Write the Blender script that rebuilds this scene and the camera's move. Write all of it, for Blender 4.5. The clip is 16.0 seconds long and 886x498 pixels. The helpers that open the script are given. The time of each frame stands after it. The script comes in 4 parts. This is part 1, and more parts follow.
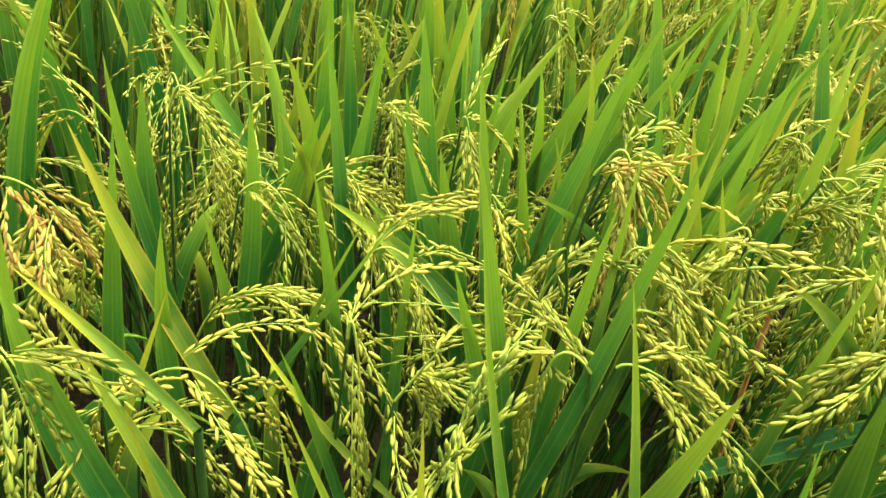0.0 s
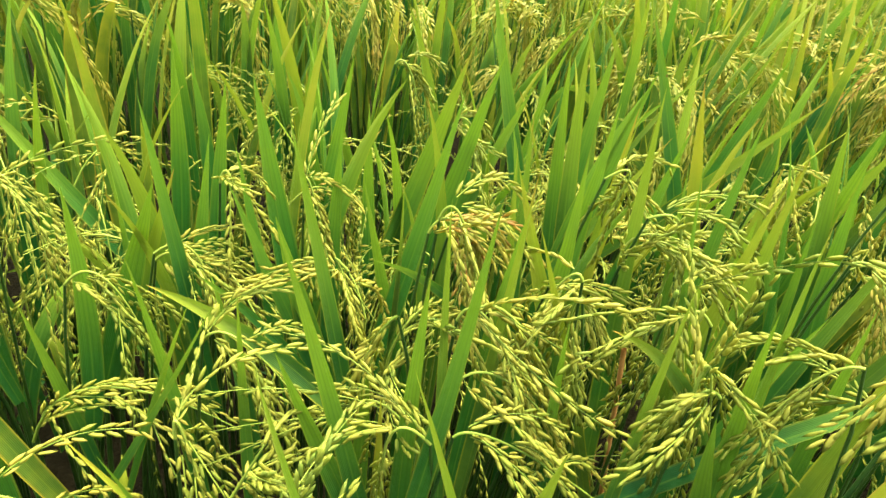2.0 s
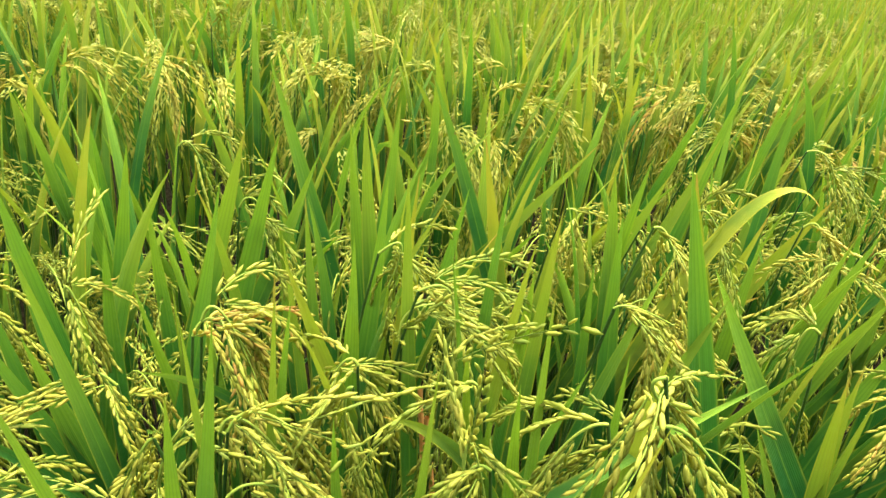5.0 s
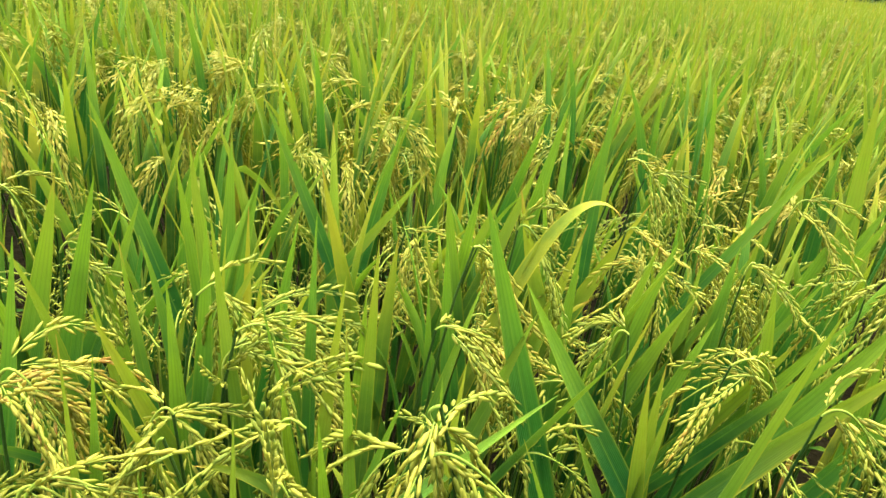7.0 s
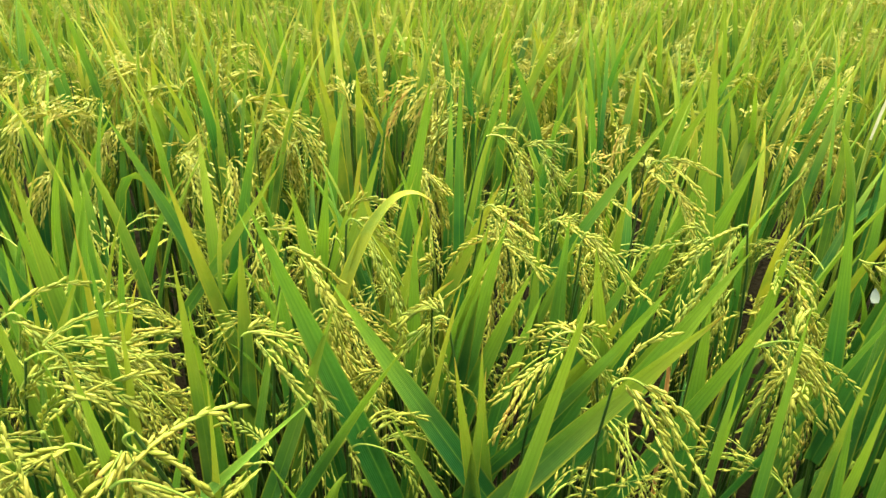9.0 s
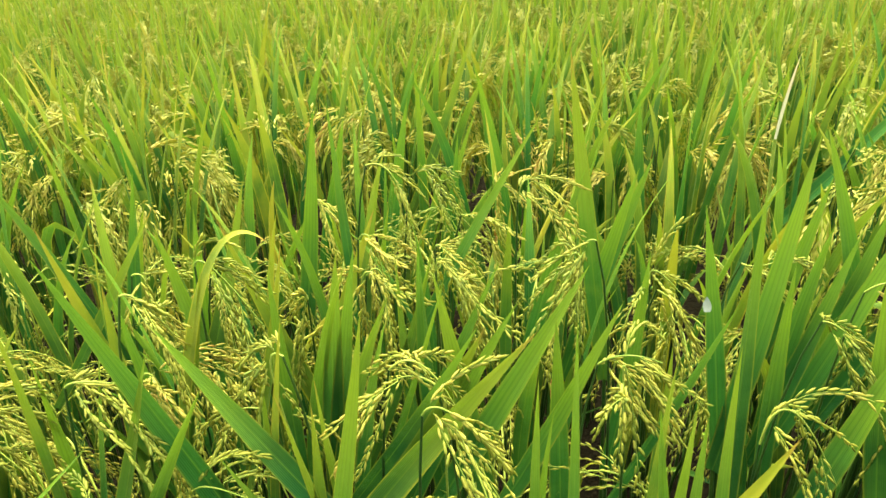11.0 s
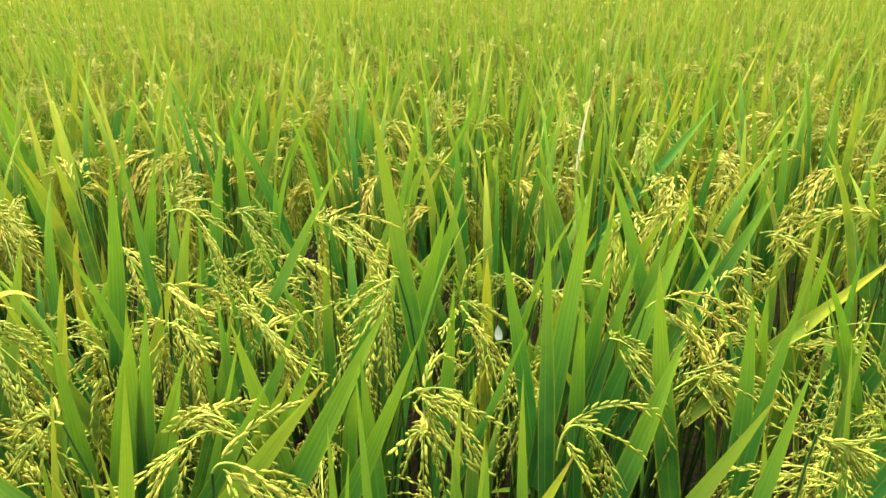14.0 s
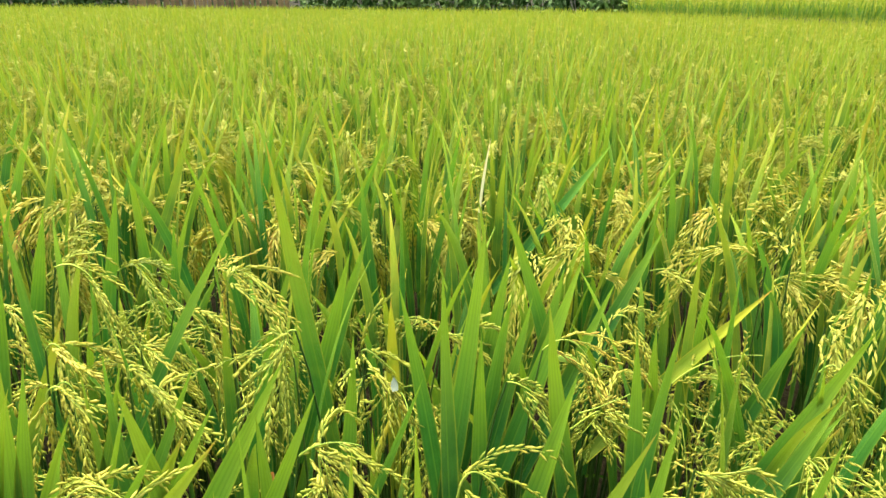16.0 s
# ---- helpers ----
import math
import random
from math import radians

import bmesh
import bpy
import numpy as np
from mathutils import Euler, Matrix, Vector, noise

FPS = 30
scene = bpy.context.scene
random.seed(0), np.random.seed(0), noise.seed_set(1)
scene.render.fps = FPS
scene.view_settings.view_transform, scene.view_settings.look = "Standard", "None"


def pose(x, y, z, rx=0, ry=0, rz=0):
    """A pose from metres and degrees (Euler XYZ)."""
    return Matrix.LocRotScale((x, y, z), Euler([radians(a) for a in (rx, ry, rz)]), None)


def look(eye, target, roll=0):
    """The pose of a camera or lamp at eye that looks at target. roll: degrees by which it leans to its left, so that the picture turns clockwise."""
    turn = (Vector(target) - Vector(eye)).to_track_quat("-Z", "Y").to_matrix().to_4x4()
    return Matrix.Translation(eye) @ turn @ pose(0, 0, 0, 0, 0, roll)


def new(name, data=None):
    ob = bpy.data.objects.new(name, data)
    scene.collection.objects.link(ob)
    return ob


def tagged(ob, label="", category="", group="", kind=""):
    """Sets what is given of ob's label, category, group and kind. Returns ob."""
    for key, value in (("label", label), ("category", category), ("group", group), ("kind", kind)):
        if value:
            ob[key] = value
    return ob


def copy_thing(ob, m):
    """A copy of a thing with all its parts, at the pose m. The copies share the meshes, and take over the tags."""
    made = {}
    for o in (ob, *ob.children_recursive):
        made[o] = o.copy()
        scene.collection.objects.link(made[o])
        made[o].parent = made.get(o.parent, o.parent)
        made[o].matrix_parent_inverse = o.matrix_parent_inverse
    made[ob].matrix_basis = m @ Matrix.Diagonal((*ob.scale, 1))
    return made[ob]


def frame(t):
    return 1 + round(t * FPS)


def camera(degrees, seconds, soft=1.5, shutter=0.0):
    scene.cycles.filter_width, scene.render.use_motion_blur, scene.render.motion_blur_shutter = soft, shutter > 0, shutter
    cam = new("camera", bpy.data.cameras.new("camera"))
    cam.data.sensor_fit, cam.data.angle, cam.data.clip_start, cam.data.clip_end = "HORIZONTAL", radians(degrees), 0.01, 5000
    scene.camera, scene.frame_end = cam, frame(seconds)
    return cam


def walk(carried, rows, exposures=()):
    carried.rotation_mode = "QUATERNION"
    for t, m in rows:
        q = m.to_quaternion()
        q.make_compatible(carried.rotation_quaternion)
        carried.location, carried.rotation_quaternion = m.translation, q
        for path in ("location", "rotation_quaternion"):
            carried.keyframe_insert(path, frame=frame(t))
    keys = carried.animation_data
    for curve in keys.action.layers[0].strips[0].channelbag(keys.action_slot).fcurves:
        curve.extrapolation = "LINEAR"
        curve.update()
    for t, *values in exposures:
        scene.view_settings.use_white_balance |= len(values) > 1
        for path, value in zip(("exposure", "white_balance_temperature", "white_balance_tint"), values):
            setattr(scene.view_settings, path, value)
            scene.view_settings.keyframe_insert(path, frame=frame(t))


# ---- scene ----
cam = camera(66.5, 16.0)
PATH = [
    (0, (0.098, 0.308, 1.062), (0.737, 1.848, -0.043), 11.5),
    (0.5, (0.108, 0.313, 1.067), (0.799, 1.853, -0.007), 12.0),
    (1, (0.118, 0.315, 1.072), (0.848, 1.850, 0.019), 11.3),
    (1.5, (0.140, 0.312, 1.077), (0.938, 1.816, 0.027), 10.1),
    (2, (0.155, 0.313, 1.089), (0.994, 1.810, 0.061), 9.1),
    (2.5, (0.167, 0.314, 1.099), (1.053, 1.817, 0.121), 8.8),
    (3, (0.180, 0.310, 1.103), (1.125, 1.796, 0.156), 8.8),
    (3.5, (0.192, 0.307, 1.107), (1.181, 1.779, 0.183), 8.2),
    (4, (0.202, 0.302, 1.108), (1.240, 1.753, 0.203), 7.3),
    (4.2, (0.207, 0.301, 1.109), (1.260, 1.743, 0.208), 7.1),
    (6.3, (0.238, 0.280, 1.128), (1.580, 1.506, 0.294), 7.3),
    (6.5, (0.245, 0.273, 1.130), (1.595, 1.491, 0.298), 7.1),
    (7, (0.252, 0.265, 1.138), (1.647, 1.438, 0.315), 7.0),
    (7.5, (0.264, 0.247, 1.148), (1.667, 1.412, 0.329), 6.1),
    (8, (0.277, 0.232, 1.153), (1.688, 1.377, 0.319), 5.3),
    (8.5, (0.300, 0.206, 1.159), (1.709, 1.334, 0.297), 4.0),
    (9, (0.342, 0.170, 1.166), (1.724, 1.299, 0.263), 1.8),
    (9.2, (0.347, 0.163, 1.153), (1.752, 1.302, 0.298), 1.7),
    (11.3, (0.444, 0.056, 1.178), (1.829, 1.216, 0.321), -3.6),
    (11.5, (0.450, 0.052, 1.179), (1.874, 1.170, 0.328), -3.1),
    (12, (0.457, 0.048, 1.178), (1.938, 1.090, 0.331), -2.4),
    (12.5, (0.459, 0.045, 1.177), (1.985, 1.041, 0.352), -2.1),
    (13, (0.461, 0.035, 1.181), (2.040, 0.966, 0.381), -1.5),
    (13.5, (0.458, 0.030, 1.182), (2.068, 0.912, 0.387), -0.8),
    (14, (0.456, 0.025, 1.182), (2.088, 0.878, 0.403), -0.7),
    (14.5, (0.463, 0.019, 1.182), (2.141, 0.773, 0.397), -0.1),
    (15, (0.464, 0.014, 1.185), (2.173, 0.719, 0.424), 0.2),
    (15.5, (0.462, 0.010, 1.192), (2.199, 0.687, 0.469), 0.6),
    (16, (0.463, 0.004, 1.200), (2.221, 0.661, 0.508), 0.5),
]
walk(cam, [(t, look(e, g, r)) for t, e, g, r in PATH], [(0, 2.85, 7200, 4), (9, 2.85, 7200, 4), (16, 2.85, 7200, 4)])

# ---- light ----
world = bpy.data.worlds.new("sky")
scene.world = world
world.use_nodes = True
wn = world.node_tree
sky = wn.nodes.new("ShaderNodeTexSky")
sky.sky_type = "NISHITA"
sky.sun_disc = False
sky.sun_elevation = radians(76)
sky.sun_rotation = radians(50)
sky.air_density, sky.dust_density, sky.ozone_density = 1.0, 6.0, 1.0
wn.links.new(sky.outputs["Color"], wn.nodes["Background"].inputs["Color"])
wn.nodes["Background"].inputs["Strength"].default_value = 0.14
sun = new("sun", bpy.data.lights.new("sun", "SUN"))
sun.data.energy, sun.data.angle, sun.data.color = 1.9, radians(90), (1.0, 0.94, 0.82)
SUN_EL, SUN_AZ = radians(76), radians(50)
sun.matrix_world = look((0, 0, 0), (-math.sin(SUN_AZ) * math.cos(SUN_EL), -math.cos(SUN_AZ) * math.cos(SUN_EL), -math.sin(SUN_EL)))



# ---- materials ----
def material(name):
    m = bpy.data.materials.new(name)
    m.use_nodes = True
    m.node_tree.nodes.clear()
    return m, m.node_tree


class Graph:
    """Short hand for building node trees."""

    def __init__(self, name):
        self.mat, self.tree = material(name)

    def node(self, kind, **inputs):
        n = self.tree.nodes.new(kind)
        for key, value in inputs.items():
            self.put(n.inputs[key.replace("_", " ")], value)
        return n

    def put(self, socket, value):
        if isinstance(value, bpy.types.NodeSocket):
            self.tree.links.new(value, socket)
        else:
            socket.default_value = value

    def math(self, op, a, b=0.0, c=0.0, clamp=False):
        n = self.tree.nodes.new("ShaderNodeMath")
        n.operation, n.use_clamp = op, clamp
        for s, v in zip(n.inputs, (a, b, c)):
            self.put(s, v)
        return n.outputs[0]

    def mix(self, f, a, b):
        n = self.tree.nodes.new("ShaderNodeMix")
        n.data_type = "RGBA"
        self.put(n.inputs[0], f)
        for s, v in ((n.inputs[6], a), (n.inputs[7], b)):
            self.put(s, (*v, 1) if isinstance(v, tuple) and len(v) == 3 else v)
        return n.outputs[2]

    def span(self, v, lo, hi, to_lo=0.0, to_hi=1.0):
        n = self.tree.nodes.new("ShaderNodeMapRange")
        n.interpolation_type = "SMOOTHSTEP"
        for s, x in zip(n.inputs, (v, lo, hi, to_lo, to_hi)):
            self.put(s, x)
        return n.outputs[0]

    def noise(self, scale, detail=3.0, vector=None, out=0):
        n = self.node("ShaderNodeTexNoise", Scale=scale, Detail=detail)
        if vector is not None:
            self.put(n.inputs["Vector"], vector)
        return n.outputs[out]

    def ramp(self, f, stops):
        n = self.tree.nodes.new("ShaderNodeValToRGB")
        self.put(n.inputs[0], f)
        while len(n.color_ramp.elements) < len(stops):
            n.color_ramp.elements.new(1.0)
        for e, (p, c) in zip(n.color_ramp.elements, stops):
            e.position, e.color = p, (*c, 1)
        return n.outputs[0]

    def finish(self, shader):
        out = self.tree.nodes.new("ShaderNodeOutputMaterial")
        self.tree.links.new(shader, out.inputs[0])
        return self.mat


def leaf_material(name, green_a, green_b, through_leaf=0.28, dry=0.0, pale=None):
    g = Graph(name)
    uv = g.node("ShaderNodeUVMap").outputs[0]
    sep = g.node("ShaderNodeSeparateXYZ", Vector=uv)
    u, v = sep.outputs[0], sep.outputs[1]
    info = g.node("ShaderNodeObjectInfo")
    island = g.node("ShaderNodeNewGeometry").outputs["Random Per Island"]
    rnd = g.math("FRACT", g.math("ADD", info.outputs["Random"], g.math("MULTIPLY", island, 7.31)))
    rnd2 = g.math("FRACT", g.math("MULTIPLY", rnd, 13.7))
    rnd3 = g.math("FRACT", g.math("MULTIPLY", rnd, 37.9))
    yellow = g.math("SUBTRACT", 1.0, g.node("ShaderNodeSeparateColor", Color=info.outputs["Color"]).outputs[0])
    place = g.node("ShaderNodeTexCoord").outputs["Object"]
    blotch = g.noise(28.0, 4.0, place)
    fine = g.noise(260.0, 3.0, place)
    across = g.math("ABSOLUTE", g.math("SUBTRACT", u, 0.5))
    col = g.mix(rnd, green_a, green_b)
    # blades are deep green near the sheath and paler, yellower green towards the tip; the low end is also darkened for
    # canopy shade
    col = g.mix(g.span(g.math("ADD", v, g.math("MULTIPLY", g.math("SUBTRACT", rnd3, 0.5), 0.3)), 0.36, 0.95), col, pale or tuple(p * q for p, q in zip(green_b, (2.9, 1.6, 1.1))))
    col = g.mix(g.span(blotch, 0.35, 0.7, 0.0, 0.4), col, tuple(c * 1.35 for c in green_b))
    # parallel veins and pale midrib
    vein = g.math("SINE", g.math("MULTIPLY", u, 95.0))
    col = g.mix(g.span(vein, 0.2, 1.0, 0.0, 0.22), col, tuple(c * 0.55 for c in green_a))
    band = g.math("SINE", g.math("ADD", g.math("MULTIPLY", u, 29.0), g.math("MULTIPLY", rnd2, 6.0)))
    col = g.mix(g.span(band, 0.0, 1.0, 0.0, 0.28), col, tuple(c * 0.6 for c in green_b))
    col = g.mix(g.span(across, 0.015, 0.05, 0.45, 0.0), col, (0.10, 0.19, 0.02))
    # yellowing along the margins, towards the tip and over whole ageing leaves
    old = g.math("ADD", g.math("MULTIPLY", yellow, 0.78), g.math("MULTIPLY", g.math("POWER", rnd2, 7.0), 0.5))
    edge = g.math("MULTIPLY", g.span(g.math("ADD", across, g.math("MULTIPLY", fine, 0.06)), 0.43, 0.53), g.math("ADD", 0.32, old))
    tip = g.math("MULTIPLY", g.span(g.math("ADD", v, g.math("MULTIPLY", g.math("SUBTRACT", blotch, 0.5), 0.25)), 0.40, 1.0),
                 g.math("ADD", g.math("MULTIPLY", rnd3, 0.16), g.math("ADD", 0.02, old)))
    amount = g.math("ADD", g.math("MAXIMUM", edge, tip), g.math("MULTIPLY", g.math("POWER", old, 1.5), g.span(blotch, 0.3, 0.65, 0.2, 0.8)), 0.0, True)
    col = g.mix(amount, col, (0.27, 0.262, 0.020))
    burnt = g.math("MULTIPLY", g.span(g.math("ADD", v, g.math("MULTIPLY", across, 0.08)), 0.93, 1.0), g.span(rnd2, 0.65, 1.0))
    burnt = g.math("MAXIMUM", burnt, g.math("MULTIPLY", g.span(yellow, 0.55, 1.0), g.span(g.math("ADD", across, g.math("MULTIPLY", blotch, 0.3)), 0.5, 0.62)), 0.0)
    col = g.mix(g.math("MULTIPLY", burnt, 0.85), col, (0.32, 0.18, 0.03))
    # here and there a whole upper blade has turned gold
    gold = g.math("MULTIPLY", g.span(rnd3, 0.984, 0.996), g.span(g.math("ADD", v, g.math("MULTIPLY", g.math("SUBTRACT", blotch, 0.5), 0.5)), 0.35, 0.8))
    col = g.mix(g.math("MULTIPLY", gold, 0.6), col, (0.34, 0.235, 0.025))
    spots = g.node("ShaderNodeTexVoronoi", Vector=place, Scale=55.0)
    spot = g.math("MULTIPLY", g.span(spots.outputs["Distance"], 0.05, 0.11, 1.0, 0.0), g.span(g.noise(9.0, 1.0, place), 0.62, 0.68))
    col = g.mix(g.math("MULTIPLY", spot, 0.8), col, (0.12, 0.05, 0.02))
    if dry:
        col = g.mix(dry, col, (0.62, 0.55, 0.36))
    bump = g.node("ShaderNodeBump", Strength=0.35, Distance=0.0006, Height=g.math("ADD", vein, fine))
    skin = g.node("ShaderNodeBsdfPrincipled", Base_Color=col, Roughness=g.span(fine, 0.3, 0.7, 0.46, 0.62), Normal=bump.outputs[0])
    skin.inputs["Specular IOR Level"].default_value = 0.15
    glow = g.node("ShaderNodeBsdfTranslucent", Color=g.mix(0.25, col, (0.06, 0.20, 0.006)))
    return finish_mix(g, through_leaf, skin, glow)


def finish_mix(g, f, a, b):
    m = g.node("ShaderNodeMixShader", Fac=f)
    g.put(m.inputs[1], a.outputs[0])
    g.put(m.inputs[2], b.outputs[0])
    return g.finish(m.outputs[0])


def grain_material(name, shift=0.0):
    g = Graph(name)
    info = g.node("ShaderNodeObjectInfo")
    island = g.node("ShaderNodeNewGeometry").outputs["Random Per Island"]
    place = g.node("ShaderNodeTexCoord").outputs["Object"]
    ripe = g.math("ADD", g.math("MULTIPLY", g.math("SUBTRACT", info.outputs["Random"], 0.5), 0.30), g.math("ADD", g.math("MULTIPLY", island, 0.45), 0.12))
    ripe = g.math("ADD", ripe, g.math("MULTIPLY", g.math("SUBTRACT", g.noise(14.0, 2.0, place), 0.5), 0.7))
    ripe = g.math("ADD", ripe, g.math("SUBTRACT", 1.0 + shift, g.node("ShaderNodeSeparateColor", Color=info.outputs["Color"]).outputs[0]))
    col = g.ramp(ripe, [(0.0, (0.14, 0.205, 0.028)), (0.3, (0.25, 0.290, 0.036)), (0.6, (0.34, 0.340, 0.052)), (0.86, (0.40, 0.345, 0.060)), (0.97, (0.42, 0.28, 0.058)), (1.0, (0.31, 0.185, 0.04))])
    fine = g.noise(900.0, 2.0, place)
    col = g.mix(g.span(fine, 0.4, 0.75, 0.0, 0.12), col, (0.14, 0.15, 0.02))
    bump = g.node("ShaderNodeBump", Strength=0.5, Distance=0.0005, Height=fine)
    skin = g.node("ShaderNodeBsdfPrincipled", Base_Color=col, Roughness=0.5, Normal=bump.outputs[0])
    skin.inputs["Specular IOR Level"].default_value = 0.22
    glow = g.node("ShaderNodeBsdfTranslucent", Color=col)
    return finish_mix(g, 0.5, skin, glow)


def plain_material(name, dark, light, scale, rough=0.8, strength=0.5, depth=0.01, gloss=0.12):
    g = Graph(name)
    place = g.node("ShaderNodeTexCoord").outputs["Object"]
    a, b = g.noise(scale, 5.0, place), g.noise(scale * 9, 4.0, place)
    rnd = g.node("ShaderNodeObjectInfo").outputs["Random"]
    f = g.math("ADD", g.math("MULTIPLY", a, 0.7), g.math("ADD", g.math("MULTIPLY", b, 0.35), g.math("MULTIPLY", rnd, 0.3)))
    col = g.mix(g.span(f, 0.35, 0.95), dark, light)
    bump = g.node("ShaderNodeBump", Strength=strength, Distance=depth, Height=g.math("ADD", a, b))
    skin = g.node("ShaderNodeBsdfPrincipled", Base_Color=col, Roughness=rough, Normal=bump.outputs[0])
    skin.inputs["Specular IOR Level"].default_value = gloss
    return g.finish(skin.outputs[0])


# low greens kept dark against the tip, painting in shade between the blades
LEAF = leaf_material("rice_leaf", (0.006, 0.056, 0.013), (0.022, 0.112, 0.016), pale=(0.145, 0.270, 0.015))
DRY = leaf_material("bleached_leaf", (0.2, 0.22, 0.08), (0.3, 0.3, 0.12), 0.3, 0.55)
GRAIN = grain_material("rice_grain")
# stem green darkened to put the shade inside the crop into the colour
STEM = plain_material("shaded_rice_stem", (0.008, 0.030, 0.005), (0.03, 0.065, 0.010), 60.0, 0.5, 0.3, 0.001)
RACHIS = plain_material("ear_stalk", (0.10, 0.16, 0.018), (0.20, 0.25, 0.035), 60.0, 0.5, 0.3, 0.001)
HUSK = plain_material("dry_husk", (0.09, 0.115, 0.08), (0.16, 0.19, 0.14), 90.0, 0.6, 0.3, 0.001)
STRAW = plain_material("dead_straw", (0.28, 0.12, 0.03), (0.5, 0.24, 0.07), 50.0, 0.7, 0.4, 0.001)
# wet mud, set near black so the colour carries the shade between plants
MUD = plain_material("shaded_wet_mud", (0.003, 0.003, 0.0015), (0.008, 0.007, 0.003), 3.0, 0.9, 0.8, 0.03, 0.03)
EARTH = plain_material("bank_earth", (0.03, 0.045, 0.010), (0.06, 0.075, 0.016), 2.0, 0.9, 0.8, 0.03, 0.03)
BAMBOO = plain_material("weathered_wood", (0.09, 0.062, 0.03), (0.19, 0.13, 0.06), 1.5, 0.8, 0.6, 0.02)
BARK = plain_material("grey_bark", (0.16, 0.13, 0.10), (0.36, 0.31, 0.25), 8.0, 0.9, 1.0, 0.02)
BUSH = plain_material("bush_leaf", (0.015, 0.045, 0.008), (0.06, 0.11, 0.02), 1.2, 0.6, 0.2, 0.01)
GRASS = leaf_material("bank_grass", (0.05, 0.085, 0.012), (0.10, 0.13, 0.018), pale=(0.20, 0.25, 0.022))


# ---- mesh builders ----
class Soup:
    """Gathers vertices, faces, and (u, v) and makes one mesh of them."""

    def __init__(self):
        self.v, self.f, self.uv, self.n = [], [], [], 0

    def add(self, verts, faces, uvs=None):
        verts = np.asarray(verts, float).reshape(-1, 3)
        self.v.append(verts)
        self.f.append(np.asarray(faces, int) + self.n)
        self.uv.append(np.asarray(uvs, float) if uvs is not None else np.zeros((len(verts), 2)))
        self.n += len(verts)

    def mesh(self, name, *mats, smooth=True):
        me = bpy.data.meshes.new(name)
        v = np.concatenate(self.v)
        quads = [f for f in self.f if f.shape[1] == 4]
        tris = [f for f in self.f if f.shape[1] == 3]
        faces = []
        for group in (quads, tris):
            if group:
                faces.append(np.concatenate(group))
        loops = np.concatenate([f.ravel() for f in faces])
        sizes = np.concatenate([np.full(len(f), f.shape[1]) for f in faces])
        me.vertices.add(len(v))
        me.vertices.foreach_set("co", v.ravel())
        me.loops.add(len(loops))
        me.loops.foreach_set("vertex_index", loops)
        me.polygons.add(len(sizes))
        me.polygons.foreach_set("loop_start", np.concatenate(([0], np.cumsum(sizes)[:-1])))
        me.polygons.foreach_set("use_smooth", np.full(len(sizes), smooth))
        layer = me.uv_layers.new(name="UVMap")
        layer.data.foreach_set("uv", np.concatenate(self.uv)[loops].ravel())
        for m in mats:
            me.materials.append(m)
        me.update(calc_edges=True)
        me.validate()
        return me


def unit(a):
    a = np.asarray(a, float)
    return a / (np.linalg.norm(a) + 1e-12)


def bezier(p0, p1, p2, s):
    s = np.asarray(s, float)[:, None]
    return (1 - s) ** 2 * p0 + 2 * s * (1 - s) * p1 + s ** 2 * p2


def add_leaf(soup, base, ctrl, tip, width, facing, segs=12, cols=4, fold=0.35, twist=0.0, ripple=0.0):
    """A blade from base to tip along a bent midrib, folded along it, turned to face a direction."""
    s = np.linspace(0, 1, segs + 1) ** 0.9
    mid = bezier(base, ctrl, tip, s)
    tan = np.gradient(mid, axis=0)
    tan /= np.linalg.norm(tan, axis=1)[:, None] + 1e-12
    face = np.tile(unit(facing), (segs + 1, 1))
    side = np.cross(tan, face)
    side /= np.linalg.norm(side, axis=1)[:, None] + 1e-9
    nor = np.cross(side, tan)
    a = twist * s[:, None]
    side, nor = side * np.cos(a) + nor * np.sin(a), nor * np.cos(a) - side * np.sin(a)
    w = np.where(s < 0.35, 0.72 + 0.28 * np.sin(s / 0.35 * np.pi / 2), 1 - np.clip((s - 0.35) / 0.65, 0, 1) ** 1.75)
    w = np.maximum(w, 0.012) * width / 2
    t = np.linspace(-1, 1, cols + 1)
    lift = (np.abs(t) ** 1.3)[None, :] * fold * w[:, None]
    lift = lift + ripple * width * np.sin(s * 17.0)[:, None] * np.sign(t)[None, :] * np.abs(t)[None, :]
    pts = mid[:, None, :] + side[:, None, :] * (t[None, :] * w[:, None])[..., None] + nor[:, None, :] * lift[..., None]
    uv = np.stack(np.broadcast_arrays((t[None, :] + 1) / 2, s[:, None]), -1)
    i = np.arange(segs)[:, None] * (cols + 1) + np.arange(cols)[None, :]
    i = i.ravel()
    soup.add(pts, np.stack((i, i + 1, i + cols + 2, i + cols + 1), 1), uv.reshape(-1, 2))


